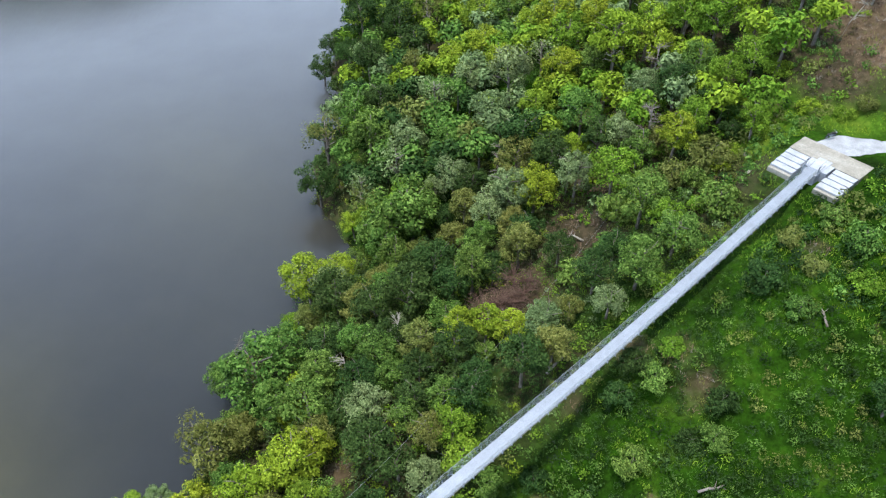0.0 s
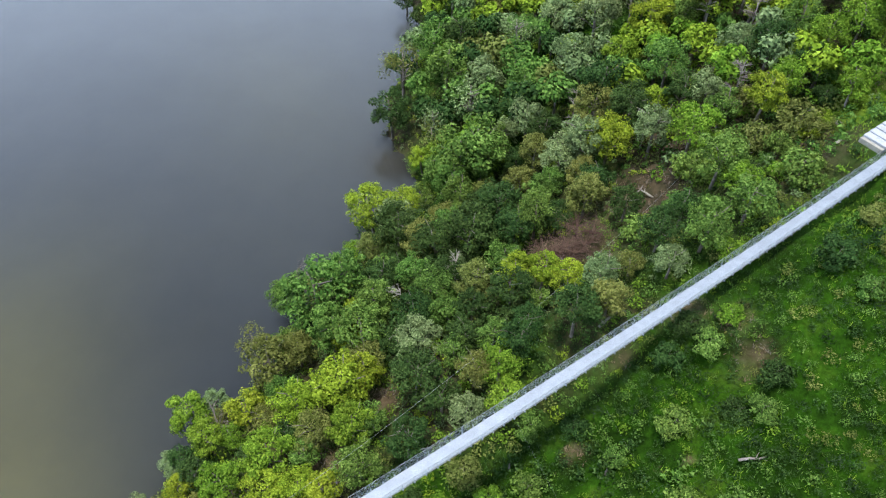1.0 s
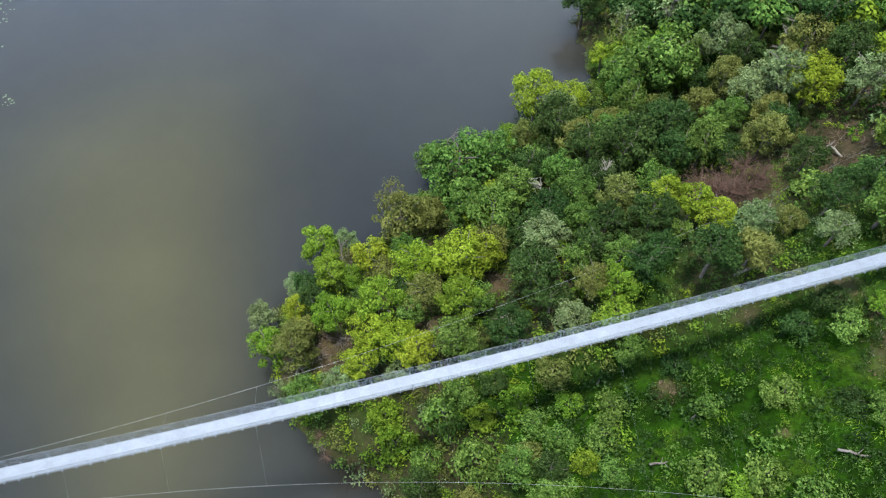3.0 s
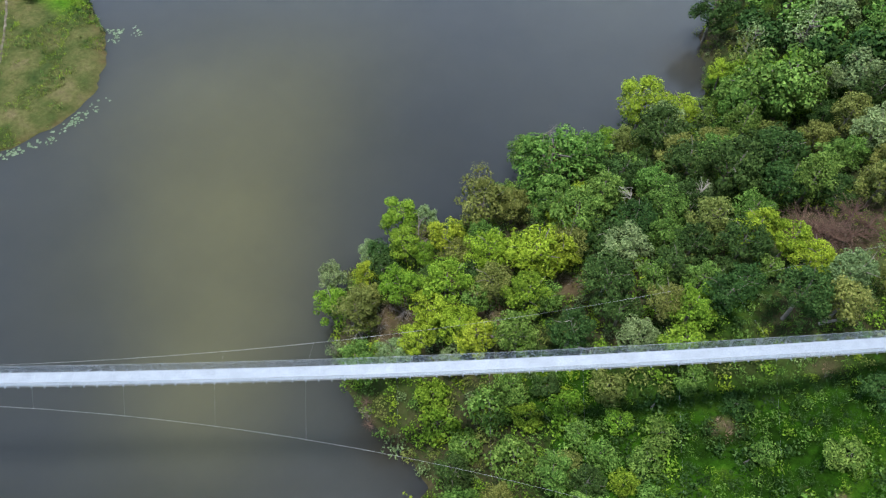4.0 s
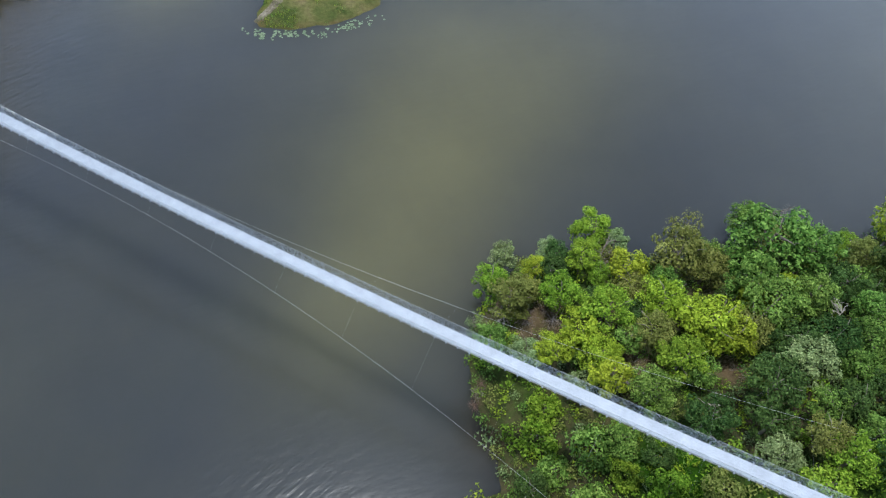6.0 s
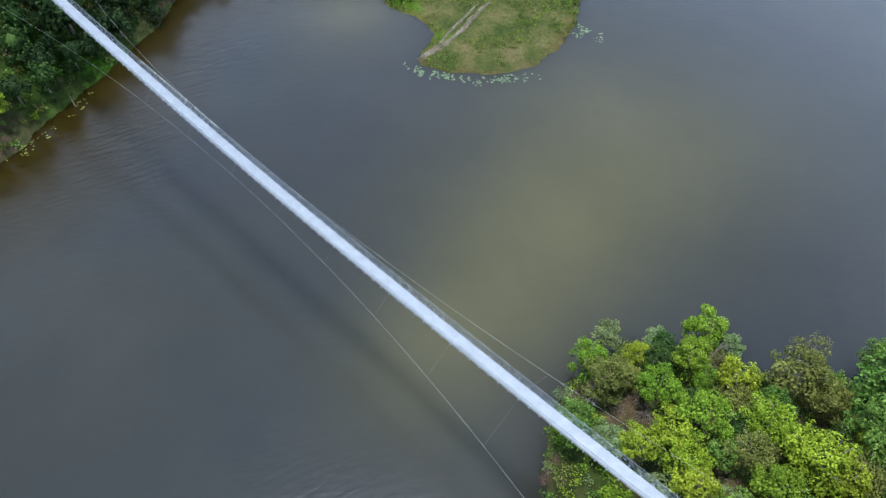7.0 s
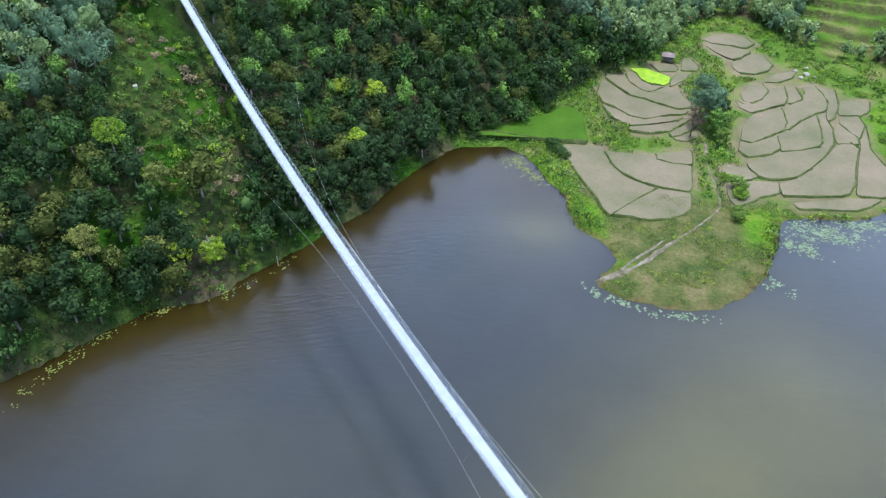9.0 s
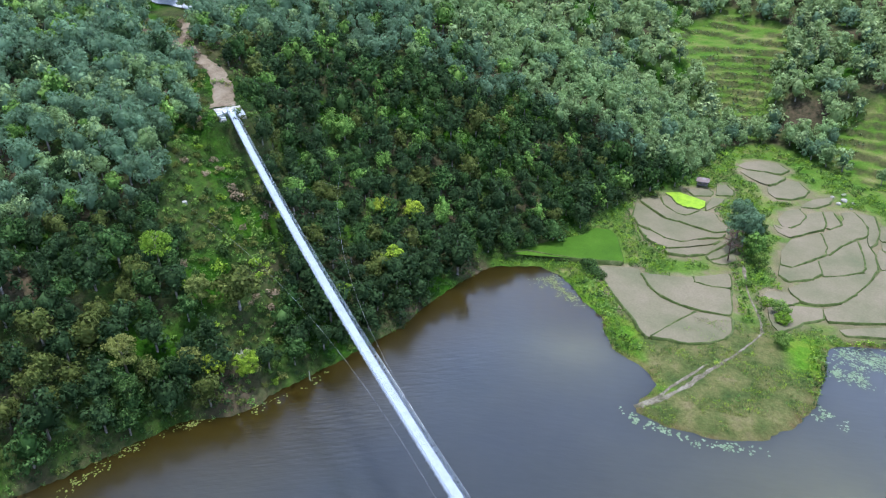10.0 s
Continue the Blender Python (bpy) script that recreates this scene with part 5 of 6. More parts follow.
def near_shrubs(px, py):
    u, w = coords(px, py)
    d = shore_off(px, py)
    dens = np.where(w > 0, 0.80, np.where(u > -14, 0.78, 0.66 + 0.16 * np.clip((px - 28) / 12, 0, 1)))
    dens = np.where((np.abs(w) < 5.5) & (u < -74), 0, dens)
    dens = np.where((px > 44) & (px < 80) & (np.abs(py - 72.5 + 0.35 * np.maximum(px - 57, 0)) < 3.8), 0, dens)
    room = deck_height(u) - height(px, py)
    dens = np.where((np.abs(w) < 2.5) & (room < 4), 0, dens)
    keep = (d > np.where(px < 0, -0.5, 0.2)) & ~(open_spot(px, py, 0.85) & (wave(px, py, 1.3, 34) < 0.8)) & (px + py > -30) & (px < 0.6 * py + 32) & (wave(px, py, 4.5, 13) * 0.6 + wave(px, py, 1.5, 14) * 0.4 < dens)
    return np.where(keep, (0.46 + 1.5 * (0.5 * wave(px, py, 5, 15) + 0.5 * wave(px, py, 1.1, 16)) ** 2) * np.where(u < -64, 1.25, np.where((u > -34) & (w > -8), 1.35, 1.0)), 0)


shr = scatter(RS, -45, 105, 2, 140, 52000, 1.28, near_shrubs)
SLOPE_SHRUB = ("green", "dark", "bright", "dark", "green", "dark", "dark", "green", "dim_green", "dark")
CORNER_SHRUB = ("dark", "dim_green", "olive", "dark", "green", "olive", "dim_green", "dark", "green", "dark")
TIP_SHRUB = ("bright", "yellow", "green", "yellow", "bright", "olive", "bright", "green", "pale", "bright")
SHRUB = ("bright", "green", "green", "olive", "dark", "bright", "yellow", "green", "pale", "olive")
rows = []
for x, y, r in shr:
    south = x * CROSS[0] + y * CROSS[1] < 26
    rows.append((x, y, 0.95 * r, 1.3 * r, KINDS.index((TIP_SHRUB if x < -4 and y < 46 else CORNER_SHRUB if south and x > 29 and y < 64 else SLOPE_SHRUB if south else SHRUB)[RS.randint(10)])))
by_head = lambda r: r[0] * AXIS[0] + r[1] * AXIS[1] < -62 and r[0] < 80
forest_stuff("undergrowth", "leafy green shrubs and saplings covering the hillside", "shrubs", [r for r in rows if not by_head(r)], 108, 0.16, 22)
forest_stuff("bridge_head_scrub", "fresh green scrub round the near bridge head", "shrubs", [r for r in rows if by_head(r)], 96, 0.21, 32)
bushes = [s for s in shr if s[2] > 0.62 and (by_head(s) or (s[0] * CROSS[0] + s[1] * CROSS[1] < 24 and RS.uniform() < 0.04))]
RS.shuffle(bushes)
for x, y, r in bushes[:46]:
    kind = ("bright", "green", "yellow", "green", "dark", "bright")[RS.randint(6)]
    tree(kind, 5 + RS.randint(2), x, y, RS.uniform(0.6, 1.05), RS.uniform(0, 6.28), label="leafy %s bush on the open hillside" % {"bright": "fresh green", "yellow": "yellow-green", "dark": "dark green"}.get(kind, "mid-green"), group="bushes of the near hill")


# ---- far hill ----
def far_wood(px, py):
    u, w = coords(px, py)
    d = np.minimum(shore_off(px, py), off_edge(px, py, VALLEY))
    dens = np.where((glade(px, py) < 0) & (u < 166), 0.10, 0.95)
    dens = np.where((w < -8) & (w > -60) & (shore_off(px, py) < 5), 0.45, dens)
    for x, y, s in ((-146, -82, 7), (-152, -87.5, 6.5), (-157, -91, 6.5), (-161, -93, 6), (-165, -95.5, 6), (-171, -100.5, 5.5), (-175, -106, 5.2), (-180, -114, 5), (-184, -122, 4.4), (-187, -115, 4), (-192, -117, 4.4), (-197, -118, 4), (-201, -121, 4), (-202, -130, 4.5), (-209, -126, 4.5), (-209, -135, 4.5), (-209, -143, 4.5), (-203, -122, 5), (-202, -134, 5), (-196, -128, 5), (-196, -120, 5), (-190, -122, 4), (-186, -126, 5), (-163, -88, 4), (-168, -90, 3.5)):
        dens = np.where((px - x) ** 2 + (py - y) ** 2 < s * s, 0, dens)
    terr = terraced(px, py)
    dens = np.where(terr < 0, 0.02, dens)
    dens = np.where((u > 150) & (np.abs(w) < 4) & (u < 172), 0, dens)
    ang = np.degrees(np.arctan2(-px, py))
    keep = (d > 1.0) & (px + py < -60) & (np.hypot(px, py) < 250) & (ang > 55) & (ang < 141) & (wave(px, py, 3.3, 19) < dens)
    return np.where(keep, 0.50 + 0.35 * wave(px, py, 16, 18) + 0.75 * wave(px, py, 1.7, 17) ** 2, 0)


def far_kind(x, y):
    """Leaf colours by place: mixed and shade-darkened by the water, dark flank, haze-pale valley."""
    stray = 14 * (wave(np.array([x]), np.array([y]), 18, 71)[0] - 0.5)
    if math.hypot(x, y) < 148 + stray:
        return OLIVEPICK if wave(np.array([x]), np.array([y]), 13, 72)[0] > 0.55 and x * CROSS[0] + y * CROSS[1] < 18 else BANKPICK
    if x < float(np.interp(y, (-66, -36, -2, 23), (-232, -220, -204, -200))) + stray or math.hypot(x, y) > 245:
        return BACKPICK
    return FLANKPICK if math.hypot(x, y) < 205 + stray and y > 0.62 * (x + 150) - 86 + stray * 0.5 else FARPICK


farspots = scatter(RS, -290, -30, -190, 140, 46000, 3.5, far_wood)
FARPICK = ("sal", "sal", "haze_pale", "sal", "dim_green", "sal", "pale", "sal", "green", "sal")
# darker mix on the flank, cloud shade carried by leaf colour
FLANKPICK = ("dim_green", "dim_green", "dark", "dim_green", "dark", "dark", "dim_green", "far_olive", "dim_green", "green")
# pale mix up the valley, haze put into the leaf colour
BACKPICK = ("haze_pale", "haze_pale", "pale", "haze_pale", "sal", "haze_pale", "haze_pale", "pale", "haze_pale", "pale")
# bank mixes darkened the same way for shade
BANKPICK = ("dark", "dim_green", "dim_green", "dim_green", "dim_green", "far_olive", "dim_green", "dim_green", "dark", "dim_green")
OLIVEPICK = ("far_olive", "far_olive", "dark", "far_olive", "dim_green", "dark", "far_olive", "dim_green", "dim_green", "far_olive")
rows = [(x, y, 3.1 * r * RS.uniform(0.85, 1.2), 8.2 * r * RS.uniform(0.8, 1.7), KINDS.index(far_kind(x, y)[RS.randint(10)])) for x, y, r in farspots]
forest_stuff("far_woodland", "dense dark green woodland on the far hillside, shade in its leaf colour", "trees", [r for r in rows if math.hypot(r[0], r[1]) < 175], 700, 0.125, 23, full=0.5)
forest_stuff("ridge_woodland", "grey-green woodland on the ridge behind the bridge, haze in its leaf colour", "trees", [r for r in rows if math.hypot(r[0], r[1]) >= 175], 330, 0.17, 30, full=0.5)


def far_shrub(px, py):
    u, w = coords(px, py)
    d = np.minimum(shore_off(px, py), off_edge(px, py, VALLEY))
    keep = (d > 0.0) & (px + py < -60) & (np.hypot(px, py) < 235) & (wave(px, py, 4, 29) < np.where((glade(px, py) < 0) | (d < 4), 0.9, 0.66))
    terr = terraced(px, py)
    keep = np.where(terr < 0, False, keep)
    for x, y, s in ((-150, -86, 5), (-157, -91, 4.5), (-165, -95.5, 3.8), (-171, -100.5, 3), (-175, -106, 3), (-180, -114, 3), (-184, -122, 2.6), (-187, -115, 2.6), (-192, -117, 2.6)):
        keep &= (px - x) ** 2 + (py - y) ** 2 > s * s
    return np.where(keep, (0.6 + 0.8 * wave(px, py, 5, 28) ** 2) * np.where(glade(px, py) < 0, 0.8 + 1.1 * wave(px, py, 2.0, 27), 1.0), 0)


GLADE_SHRUB = ("green", "far_olive", "dark", "bright", "green", "olive", "dark", "green", "russet", "far_olive")
# undergrowth of the woods in darker greens, shade put into them
WOOD_SHRUB = ("green", "dark", "far_olive", "dim_green", "dark", "dim_green", "dark", "far_olive", "dim_green", "dim_green")
rows = [(x, y, 1.0 * r, 1.2 * r, KINDS.index((GLADE_SHRUB if glade(np.array([x]), np.array([y]))[0] < 0 else WOOD_SHRUB)[RS.randint(10)])) for x, y, r in scatter(RS, -235, -40, -150, 60, 44000, 1.6, far_shrub)]
strip = lambda r: glade(np.array([r[0]]), np.array([r[1]]))[0] < 0
forest_stuff("far_undergrowth", "green scrub and grass clumps under the far trees", "shrubs", [r for r in rows if not strip(r)], 40, 0.30, 24)
forest_stuff("bridge_scrub", "dense mixed scrub below the far end of the bridge", "shrubs", [r for r in rows if strip(r)], 120, 0.24, 34)


def terrace_scrub(px, py):
    terr = terraced(px, py)
    riser = np.abs(height(px + 0.8, py) - height(px - 0.8, py)) > 0.75
    keep = (terr < 1) & np.where(riser, wave(px, py, 7, 27) < 0.85, wave(px, py, 4, 26) < 0.06)
    return np.where(keep, 0.55 + 0.6 * wave(px, py, 2, 25), 0)


rows = [(x, y, 0.5 * r, 0.6 * r, KINDS.index(("green", "olive", "sal", "pale")[RS.randint(4)])) for x, y, r in scatter(RS, -345, -230, 12, 84, 24000, 0.95, terrace_scrub)]
forest_stuff("terrace_scrub", "low scrub along grassy terrace banks", "shrubs", rows, 22, 0.5, 29)


def back_wood(px, py):
    r = np.hypot(px, py)
    a = np.degrees(np.arctan2(-px, py))
    terr = terraced(px, py)
    keep = (a > 60) & (a < 141) & (r < 560) & ((r >= 250) | (py > 138)) & (terr > 0) & (shore_off(px, py) > 3)
    return np.where(keep & (wave(px, py, 6, 39) < 0.95), np.where(r < 345, 0.92, 1.0), 0)


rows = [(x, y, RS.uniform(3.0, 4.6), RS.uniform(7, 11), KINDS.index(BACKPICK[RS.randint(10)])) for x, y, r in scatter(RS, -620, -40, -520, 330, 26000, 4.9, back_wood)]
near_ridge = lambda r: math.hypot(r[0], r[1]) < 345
forest_stuff("valley_woodland", "pale green woodland round the valley head, haze in its leaf colour", "trees", [r for r in rows if near_ridge(r)], 230, 0.20, 35, full=0.4)
forest_stuff("distant_woodland", "distant wooded ridge in soft green, haze in its leaf colour", "trees", [r for r in rows if not near_ridge(r)], 44, 0.40, 25, full=0.4)


# ---- valley: fields, paths, hut ----
def soften(loop, rounds=2, cut=0.75):
    for _ in range(rounds):
        loop = [tuple(a * k + b * (1 - k) for a, b in zip(p, q)) for p, q in zip(loop, loop[1:] + loop[:1]) for k in (cut, 1 - cut)]
    return loop


FIELD_COUNT, FIELD_LOOPS = [0], []


def field(mat, loop):
    """A levelled paddy: soil floor inside a low grassy bund."""
    FIELD_COUNT[0] += 1
    rnd = random.Random(FIELD_COUNT[0])
    area = sum(a[0] * b[1] - b[0] * a[1] for a, b in zip(loop, loop[1:] + loop[:1]))
    loop = list(loop) if area > 0 else list(loop)[::-1]
    cx, cy = sum(p[0] for p in loop) / len(loop), sum(p[1] for p in loop) / len(loop)
    loop = [(x + (x - cx) / math.hypot(x - cx, y - cy) * 0.35, y + (y - cy) / math.hypot(x - cx, y - cy) * 0.35) for x, y in loop]
    pts = soften(soften(loop, 1, 0.93), 1, 0.80)
    pts = [(x + rnd.uniform(-0.12, 0.12), y + rnd.uniform(-0.12, 0.12)) for x, y in pts]
    FIELD_LOOPS.append(tuple(pts))
    n = len(pts)
    hs = height(np.array([p[0] for p in pts]), np.array([p[1] for p in pts]))
    level = float(np.max(hs)) + rnd.uniform(0.03, 0.06)
    nrm = []
    for i in range(n):
        (ax, ay), (bx, by) = pts[i - 1], pts[(i + 1) % n]
        k = math.hypot(bx - ax, by - ay) or 1
        nrm.append(((by - ay) / k, -(bx - ax) / k))
    root = new("paddy_field")
    root.location = (sum(p[0] for p in pts) / n, sum(p[1] for p in pts) / n, level)
    words = {"dry_paddy_soil": "dry brown paddy field inside a low grassy bund", "seedling_bed": "flooded bright green seedling bed beside the lake",
             "ripe_seedling_bed": "lime-yellow rice seedling bed near the hut"}[mat.name]
    tagged(root, words, "field", "paddy fields of the valley")
    o = Vector(root.location)
    bm = bmesh.new()
    vs = [bm.verts.new((x - o.x, y - o.y, rnd.uniform(-0.01, 0.01))) for x, y in pts]
    face = bm.faces.new(vs)
    bmesh.ops.triangulate(bm, faces=[face])
    me = bpy.data.meshes.new("soil")
    bm.to_mesh(me)
    bm.free()
    me.materials.append(mat)
    child("soil", me, root)
    v, f = [], []
    for (x, y), (nx, ny), h in zip(pts, nrm, hs):
        fall = ground_at(x + nx * 2.5, y + ny * 2.5) < h - 0.01
        w = rnd.uniform(0.05, 0.40) if fall else 0.03
        up = rnd.uniform(0.02, 0.30) if fall else -0.04
        for k, z in ((-0.12, -0.03), (0.05, up), (w, up * 0.9), (w + (0.2 if fall else 0.1), min(-0.1, h - level - 0.25) if fall else -0.12)):
            v.append((x + nx * k - o.x, y + ny * k - o.y, z))
    for i in range(n):
        j = (i + 1) % n
        for k in range(3):
            f.append((i * 4 + k, i * 4 + k + 1, j * 4 + k + 1, j * 4 + k))
    child("bund", mesh("bund", v, f, BUND, smooth=True), root, "low grassy earth bund")


for crop, loop in FIELD_PLANS:
    field({"dry": FIELD, "seedling": FIELD_GREEN, "ripe": FIELD_LIME}[crop], loop)

ribbon("path_valley", ((-128, 36.9), (-134.1, 37.3), (-140.8, 36.7), (-146.7, 36.6), (-151, 37), (-156, 37.5)), (1.0, 0.6, 0.5, 0.5, 0.8, 1.0), SAND, "narrow pale footpath between the fields", "path", 0.06)


def build_hut(x, y, turn):
    root = new("field_hut")
    root.matrix_basis = pose(x, y, ground_at(x, y), 0, 0, turn)
    tagged(root, "small field hut with a rusty tin roof", "hut")
    s = Shape()
    for a in (-1.4, 1.4):
        for b in (-0.9, 0.9):
            s = Shape()
            s.tube([(a, b, -0.3), (a, b, 1.9 + 0.25 * (b > 0))], 0.06, 6)
            child("post", s.done("post", DEADWOOD), root)
    s = Shape()
    s.box(-1.4, 1.4, -0.9, 0.9, 0.55, 0.66, 0.01)
    child("platform", s.done("platform", DEADWOOD), root)
    s = Shape()
    s.box(-1.4, 1.4, 0.86, 0.92, 0.6, 2.0)
    s.box(-1.42, -1.36, -0.9, 0.9, 0.6, 1.6)
    child("wall", s.done("wall", DEADWOOD), root, "weathered board wall")
    for k in range(6):
        s = Shape()
        s.box(-1.8 + k * 0.6, -1.8 + k * 0.6 + 0.61, -1.3, 1.3, 0, 0.03, m=Matrix.Translation((0, 0, 2.05 + 0.008 * (k % 2))) @ Matrix.Rotation(radians(9), 4, "X"))
        child("roof_sheet", s.done("roof_sheet", TIN), root)


build_hut(-200.8, 32.6, 78)


def rock(x, y, r, label="pale boulder lying in the grass"):
    bm = bmesh.new()
    bmesh.ops.create_icosphere(bm, subdivisions=2, radius=r)
    for v in bm.verts:
        v.co *= 1 + 0.28 * noise.noise(v.co * 1.3 / r + Vector((x, y, 0)))
        v.co.z *= 0.65
    me = bpy.data.meshes.new("boulder")
    bm.to_mesh(me)
    bm.free()
    me.materials.append(GRAVEL)
    ob = new("boulder", me)
    ob.location = (x, y, ground_at(x, y) + r * 0.25)
    return tagged(ob, label, "rock", "pale boulders")


for x, y, r in ((-196.5, 68, 0.7), (-199, 70, 0.9), (-201, 67.5, 0.6), (-197.5, 72, 0.5), (-203, 71, 0.7), (-194, 70.5, 0.4), (57, 73.8, 0.35), (41.5, 79, 0.4), (39.8, 73.6, 0.5)):
    rock(x, y, r)


def pads(name, label, mat, rows, size, seed, yellow=False):
    """Floating leaves in patches: x, y, spread along and across, heading, count."""
    rs = np.random.RandomState(seed)
    v, f = [], []
    for x, y, a, b, turn, count in rows:
        c, s = math.cos(radians(turn)), math.sin(radians(turn))
        for _ in range(count):
            u, w = rs.normal(0, 0.5, 2)
            px, py = x + u * a * c - w * b * s, y + u * a * s + w * b * c
            if shore_off(np.array([px]), np.array([py]))[0] > -0.15:
                continue
            for _ in range(rs.randint(1, 5)):
                qx, qy, r = px + rs.normal(0, 0.35), py + rs.normal(0, 0.35), size * rs.uniform(0.5, 1.2)
                if shore_off(np.array([qx]), np.array([qy]))[0] > -0.1:
                    continue
                k, t0 = len(v), rs.uniform(0, 6.28)
                for i in range(7):
                    t = t0 + 5.6 * i / 6
                    v.append((qx + r * math.cos(t), qy + r * math.sin(t), 0.02 + rs.uniform(0, 0.015)))
                v.append((qx, qy, 0.015))
                f.append([k + i for i in range(8)])
    return tagged(new(name, mesh(name, v, f, mat)), label, "lily pads", kind="stuff")


pads("lily_pads", "pale green lily pads floating off the grassy spit", PAD,
     ((-123.5, 55, 8, 3.0, 75, 230), (-127, 66, 8, 3.0, 80, 170), (-117.5, 50.5, 5, 2.4, 60, 80), (-140, 82, 12, 3.5, 150, 220), (-105.5, 42.8, 4, 1.6, 55, 30), (-94.4, 26, 0.8, 7, 0, 34), (-96.0, 17, 0.8, 4.5, -20, 26), (-98.6, 11.0, 0.8, 2.0, -50, 10)), 0.22, 3)
pads("shore_weed", "small yellow-green floating leaves along the far shore", PAD_YELLOW,
     ((-66, -73.0, 7, 1.6, 160, 30), (-75, -69.6, 7, 1.8, 155, 42), (-83, -62, 7, 1.6, 130, 30), (-90, -52.0, 6, 1.4, 140, 18), (-98, -46.0, 6, 1.2, 150, 8), (-142.5, -6, 2.5, 4, 20, 70), (-137.5, -2.2, 6, 1.6, 35, 90)), 0.17, 4)


# ---- dead wood ----
def branchy(root_name, label, x, y, tall, spread, thick, mat, seed, lift=0.0, lean=0.0, shoots=9, category="dead tree"):
    """A leafless tree: trunk and forked limbs, each limb a part."""
    rnd = random.Random(seed)
    root = new(root_name)
    root.location = (x, y, ground_at(x, y) + lift)
    tagged(root, label, category)
    top = Vector((lean, lean * 0.4, tall))
    s = Shape()
    s.tube([(0, 0, -0.8 - lift), (lean * 0.2, 0, tall * 0.45), top], [thick, thick * 0.7, thick * 0.3], 6)
    child("trunk", s.done("trunk", mat, True), root)
    for k in range(shoots):
        s = Shape()
        a = Vector((0, 0, 0)).lerp(top, rnd.uniform(0.35, 0.98))
        w = 6.28 * k / shoots + rnd.uniform(-0.4, 0.4)
        for j in range(4):
            q = w + rnd.uniform(-0.7, 0.7)
            reach = spread * rnd.uniform(0.5, 1.0)
            m = a + Vector((math.cos(q), math.sin(q), rnd.uniform(0.1, 0.8))) * reach * 0.5
            e = m + Vector((math.cos(q + rnd.uniform(-0.6, 0.6)), math.sin(q), rnd.uniform(-0.1, 0.7))) * reach * 0.5
            s.tube([a, m, e], [thick * 0.38, thick * 0.22, thick * 0.06], 4)
            for _ in range(3):
                g = m + Vector((rnd.uniform(-1, 1), rnd.uniform(-1, 1), rnd.uniform(0, 0.8))) * reach * 0.35
                s.tube([m.lerp(e, rnd.random()), g], [thick * 0.13, thick * 0.04], 3)
        child("branch", s.done("branch", mat), root)
    return root


branchy("dead_snag", "bleached dead snag standing below the bridge", -11.2, 37.4, 3.2, 0.9, 0.14, GRAVEL, 1, shoots=3)
branchy("dead_tree", "leafless grey tree rising among green crowns", -30.0, 62.0, 8.6, 2.6, 0.16, DEADWOOD, 2)
branchy("dead_tree", "leafless grey tree on the wooded slope", 34.0, 101.0, 9.0, 2.8, 0.18, DEADWOOD, 3)
branchy("dead_tree", "leafless forked grey tree on the wooded slope", -13.5, 54.5, 7.4, 2.0, 0.15, GRAVEL, 4, shoots=5)
branchy("dead_tree", "bare brownish tree beside the valley footpath", -157.0, 34.0, 8.4, 3.0, 0.18, BROWN_TWIG, 5, shoots=12)
branchy("dead_tree", "leafless grey shoreline tree", -93.5, -57.0, 4.5, 2.0, 0.11, GRAVEL, 6)
branchy("dead_tree", "leafless grey tree at the hill's tip", -33.5, 38.0, 6.5, 2.0, 0.12, DEADWOOD, 7)
branchy("dead_tree", "leafless grey tree on the upper slope", 30.0, 87.0, 8.0, 2.2, 0.13, DEADWOOD, 8)
for k, (x, y, tall) in enumerate(((28.8, 83.8, 7.5), (18.2, 83.8, 6.5), (19.9, 114.2, 9.0), (28.9, 106.8, 8.5), (8.6, 91.8, 8.5), (-7.6, 58.9, 7.5))):
    branchy("dead_tree", "leafless pale tree standing among green crowns", x, y, tall, 2.0, 0.13, GRAVEL if k % 2 else DEADWOOD, 60 + k, lean=0.8 * (k % 3 - 1), shoots=5 + k % 3)
branchy("dead_tree", "bare tree over the exposed bank", 63.0, 98.0, 7.5, 2.4, 0.2, GRAVEL, 9)
branchy("dead_tree", "tall bare grey trunk above the exposed bank", 58.0, 101.0, 9.0, 1.6, 0.2, DEADWOOD, 10, shoots=5)
branchy("dead_tree", "tall bare grey trunk above the exposed bank", 66.5, 101.5, 10.0, 1.8, 0.22, DEADWOOD, 11, shoots=5)
branchy("dead_tree", "bleached branch leaning over the exposed bank", 57.0, 93.0, 5.5, 1.8, 0.12, GRAVEL, 12, lean=3.0, shoots=6)
for i, (x, y) in enumerate(((7.0, 63.6), (5.2, 59.6), (8.6, 66.2), (9.6, 62.6), (6.2, 61.4), (4.2, 62.6), (10.6, 65.0), (8.0, 60.8))):
    branchy("dead_brush", "tangle of brown dead branches on the slope", x, y, 2.0 + 0.4 * (i % 3), 2.9, 0.09, BROWN_TWIG, 20 + i, shoots=18, category="brush")
for k, (x, y) in enumerate(((-31.0, 26.5), (-33.0, 24.6), (-29.0, 29.0))):
    branchy("dead_brush", "tangle of pale dead branches on the bare tip", x, y, 1.2, 2.2, 0.07, GRAVEL if k == 1 else DEADWOOD, 50 + k, shoots=10, category="brush")
for k, (x, y) in enumerate(((-25.6, 17.4), (-24.6, 16.6), (-26.4, 18.4))):
    branchy("driftwood", "brown dead branches hanging over the water", x, y, 0.9, 1.2, 0.05, BROWN_TWIG if k else DEADWOOD, 40 + k, shoots=9, category="brush")


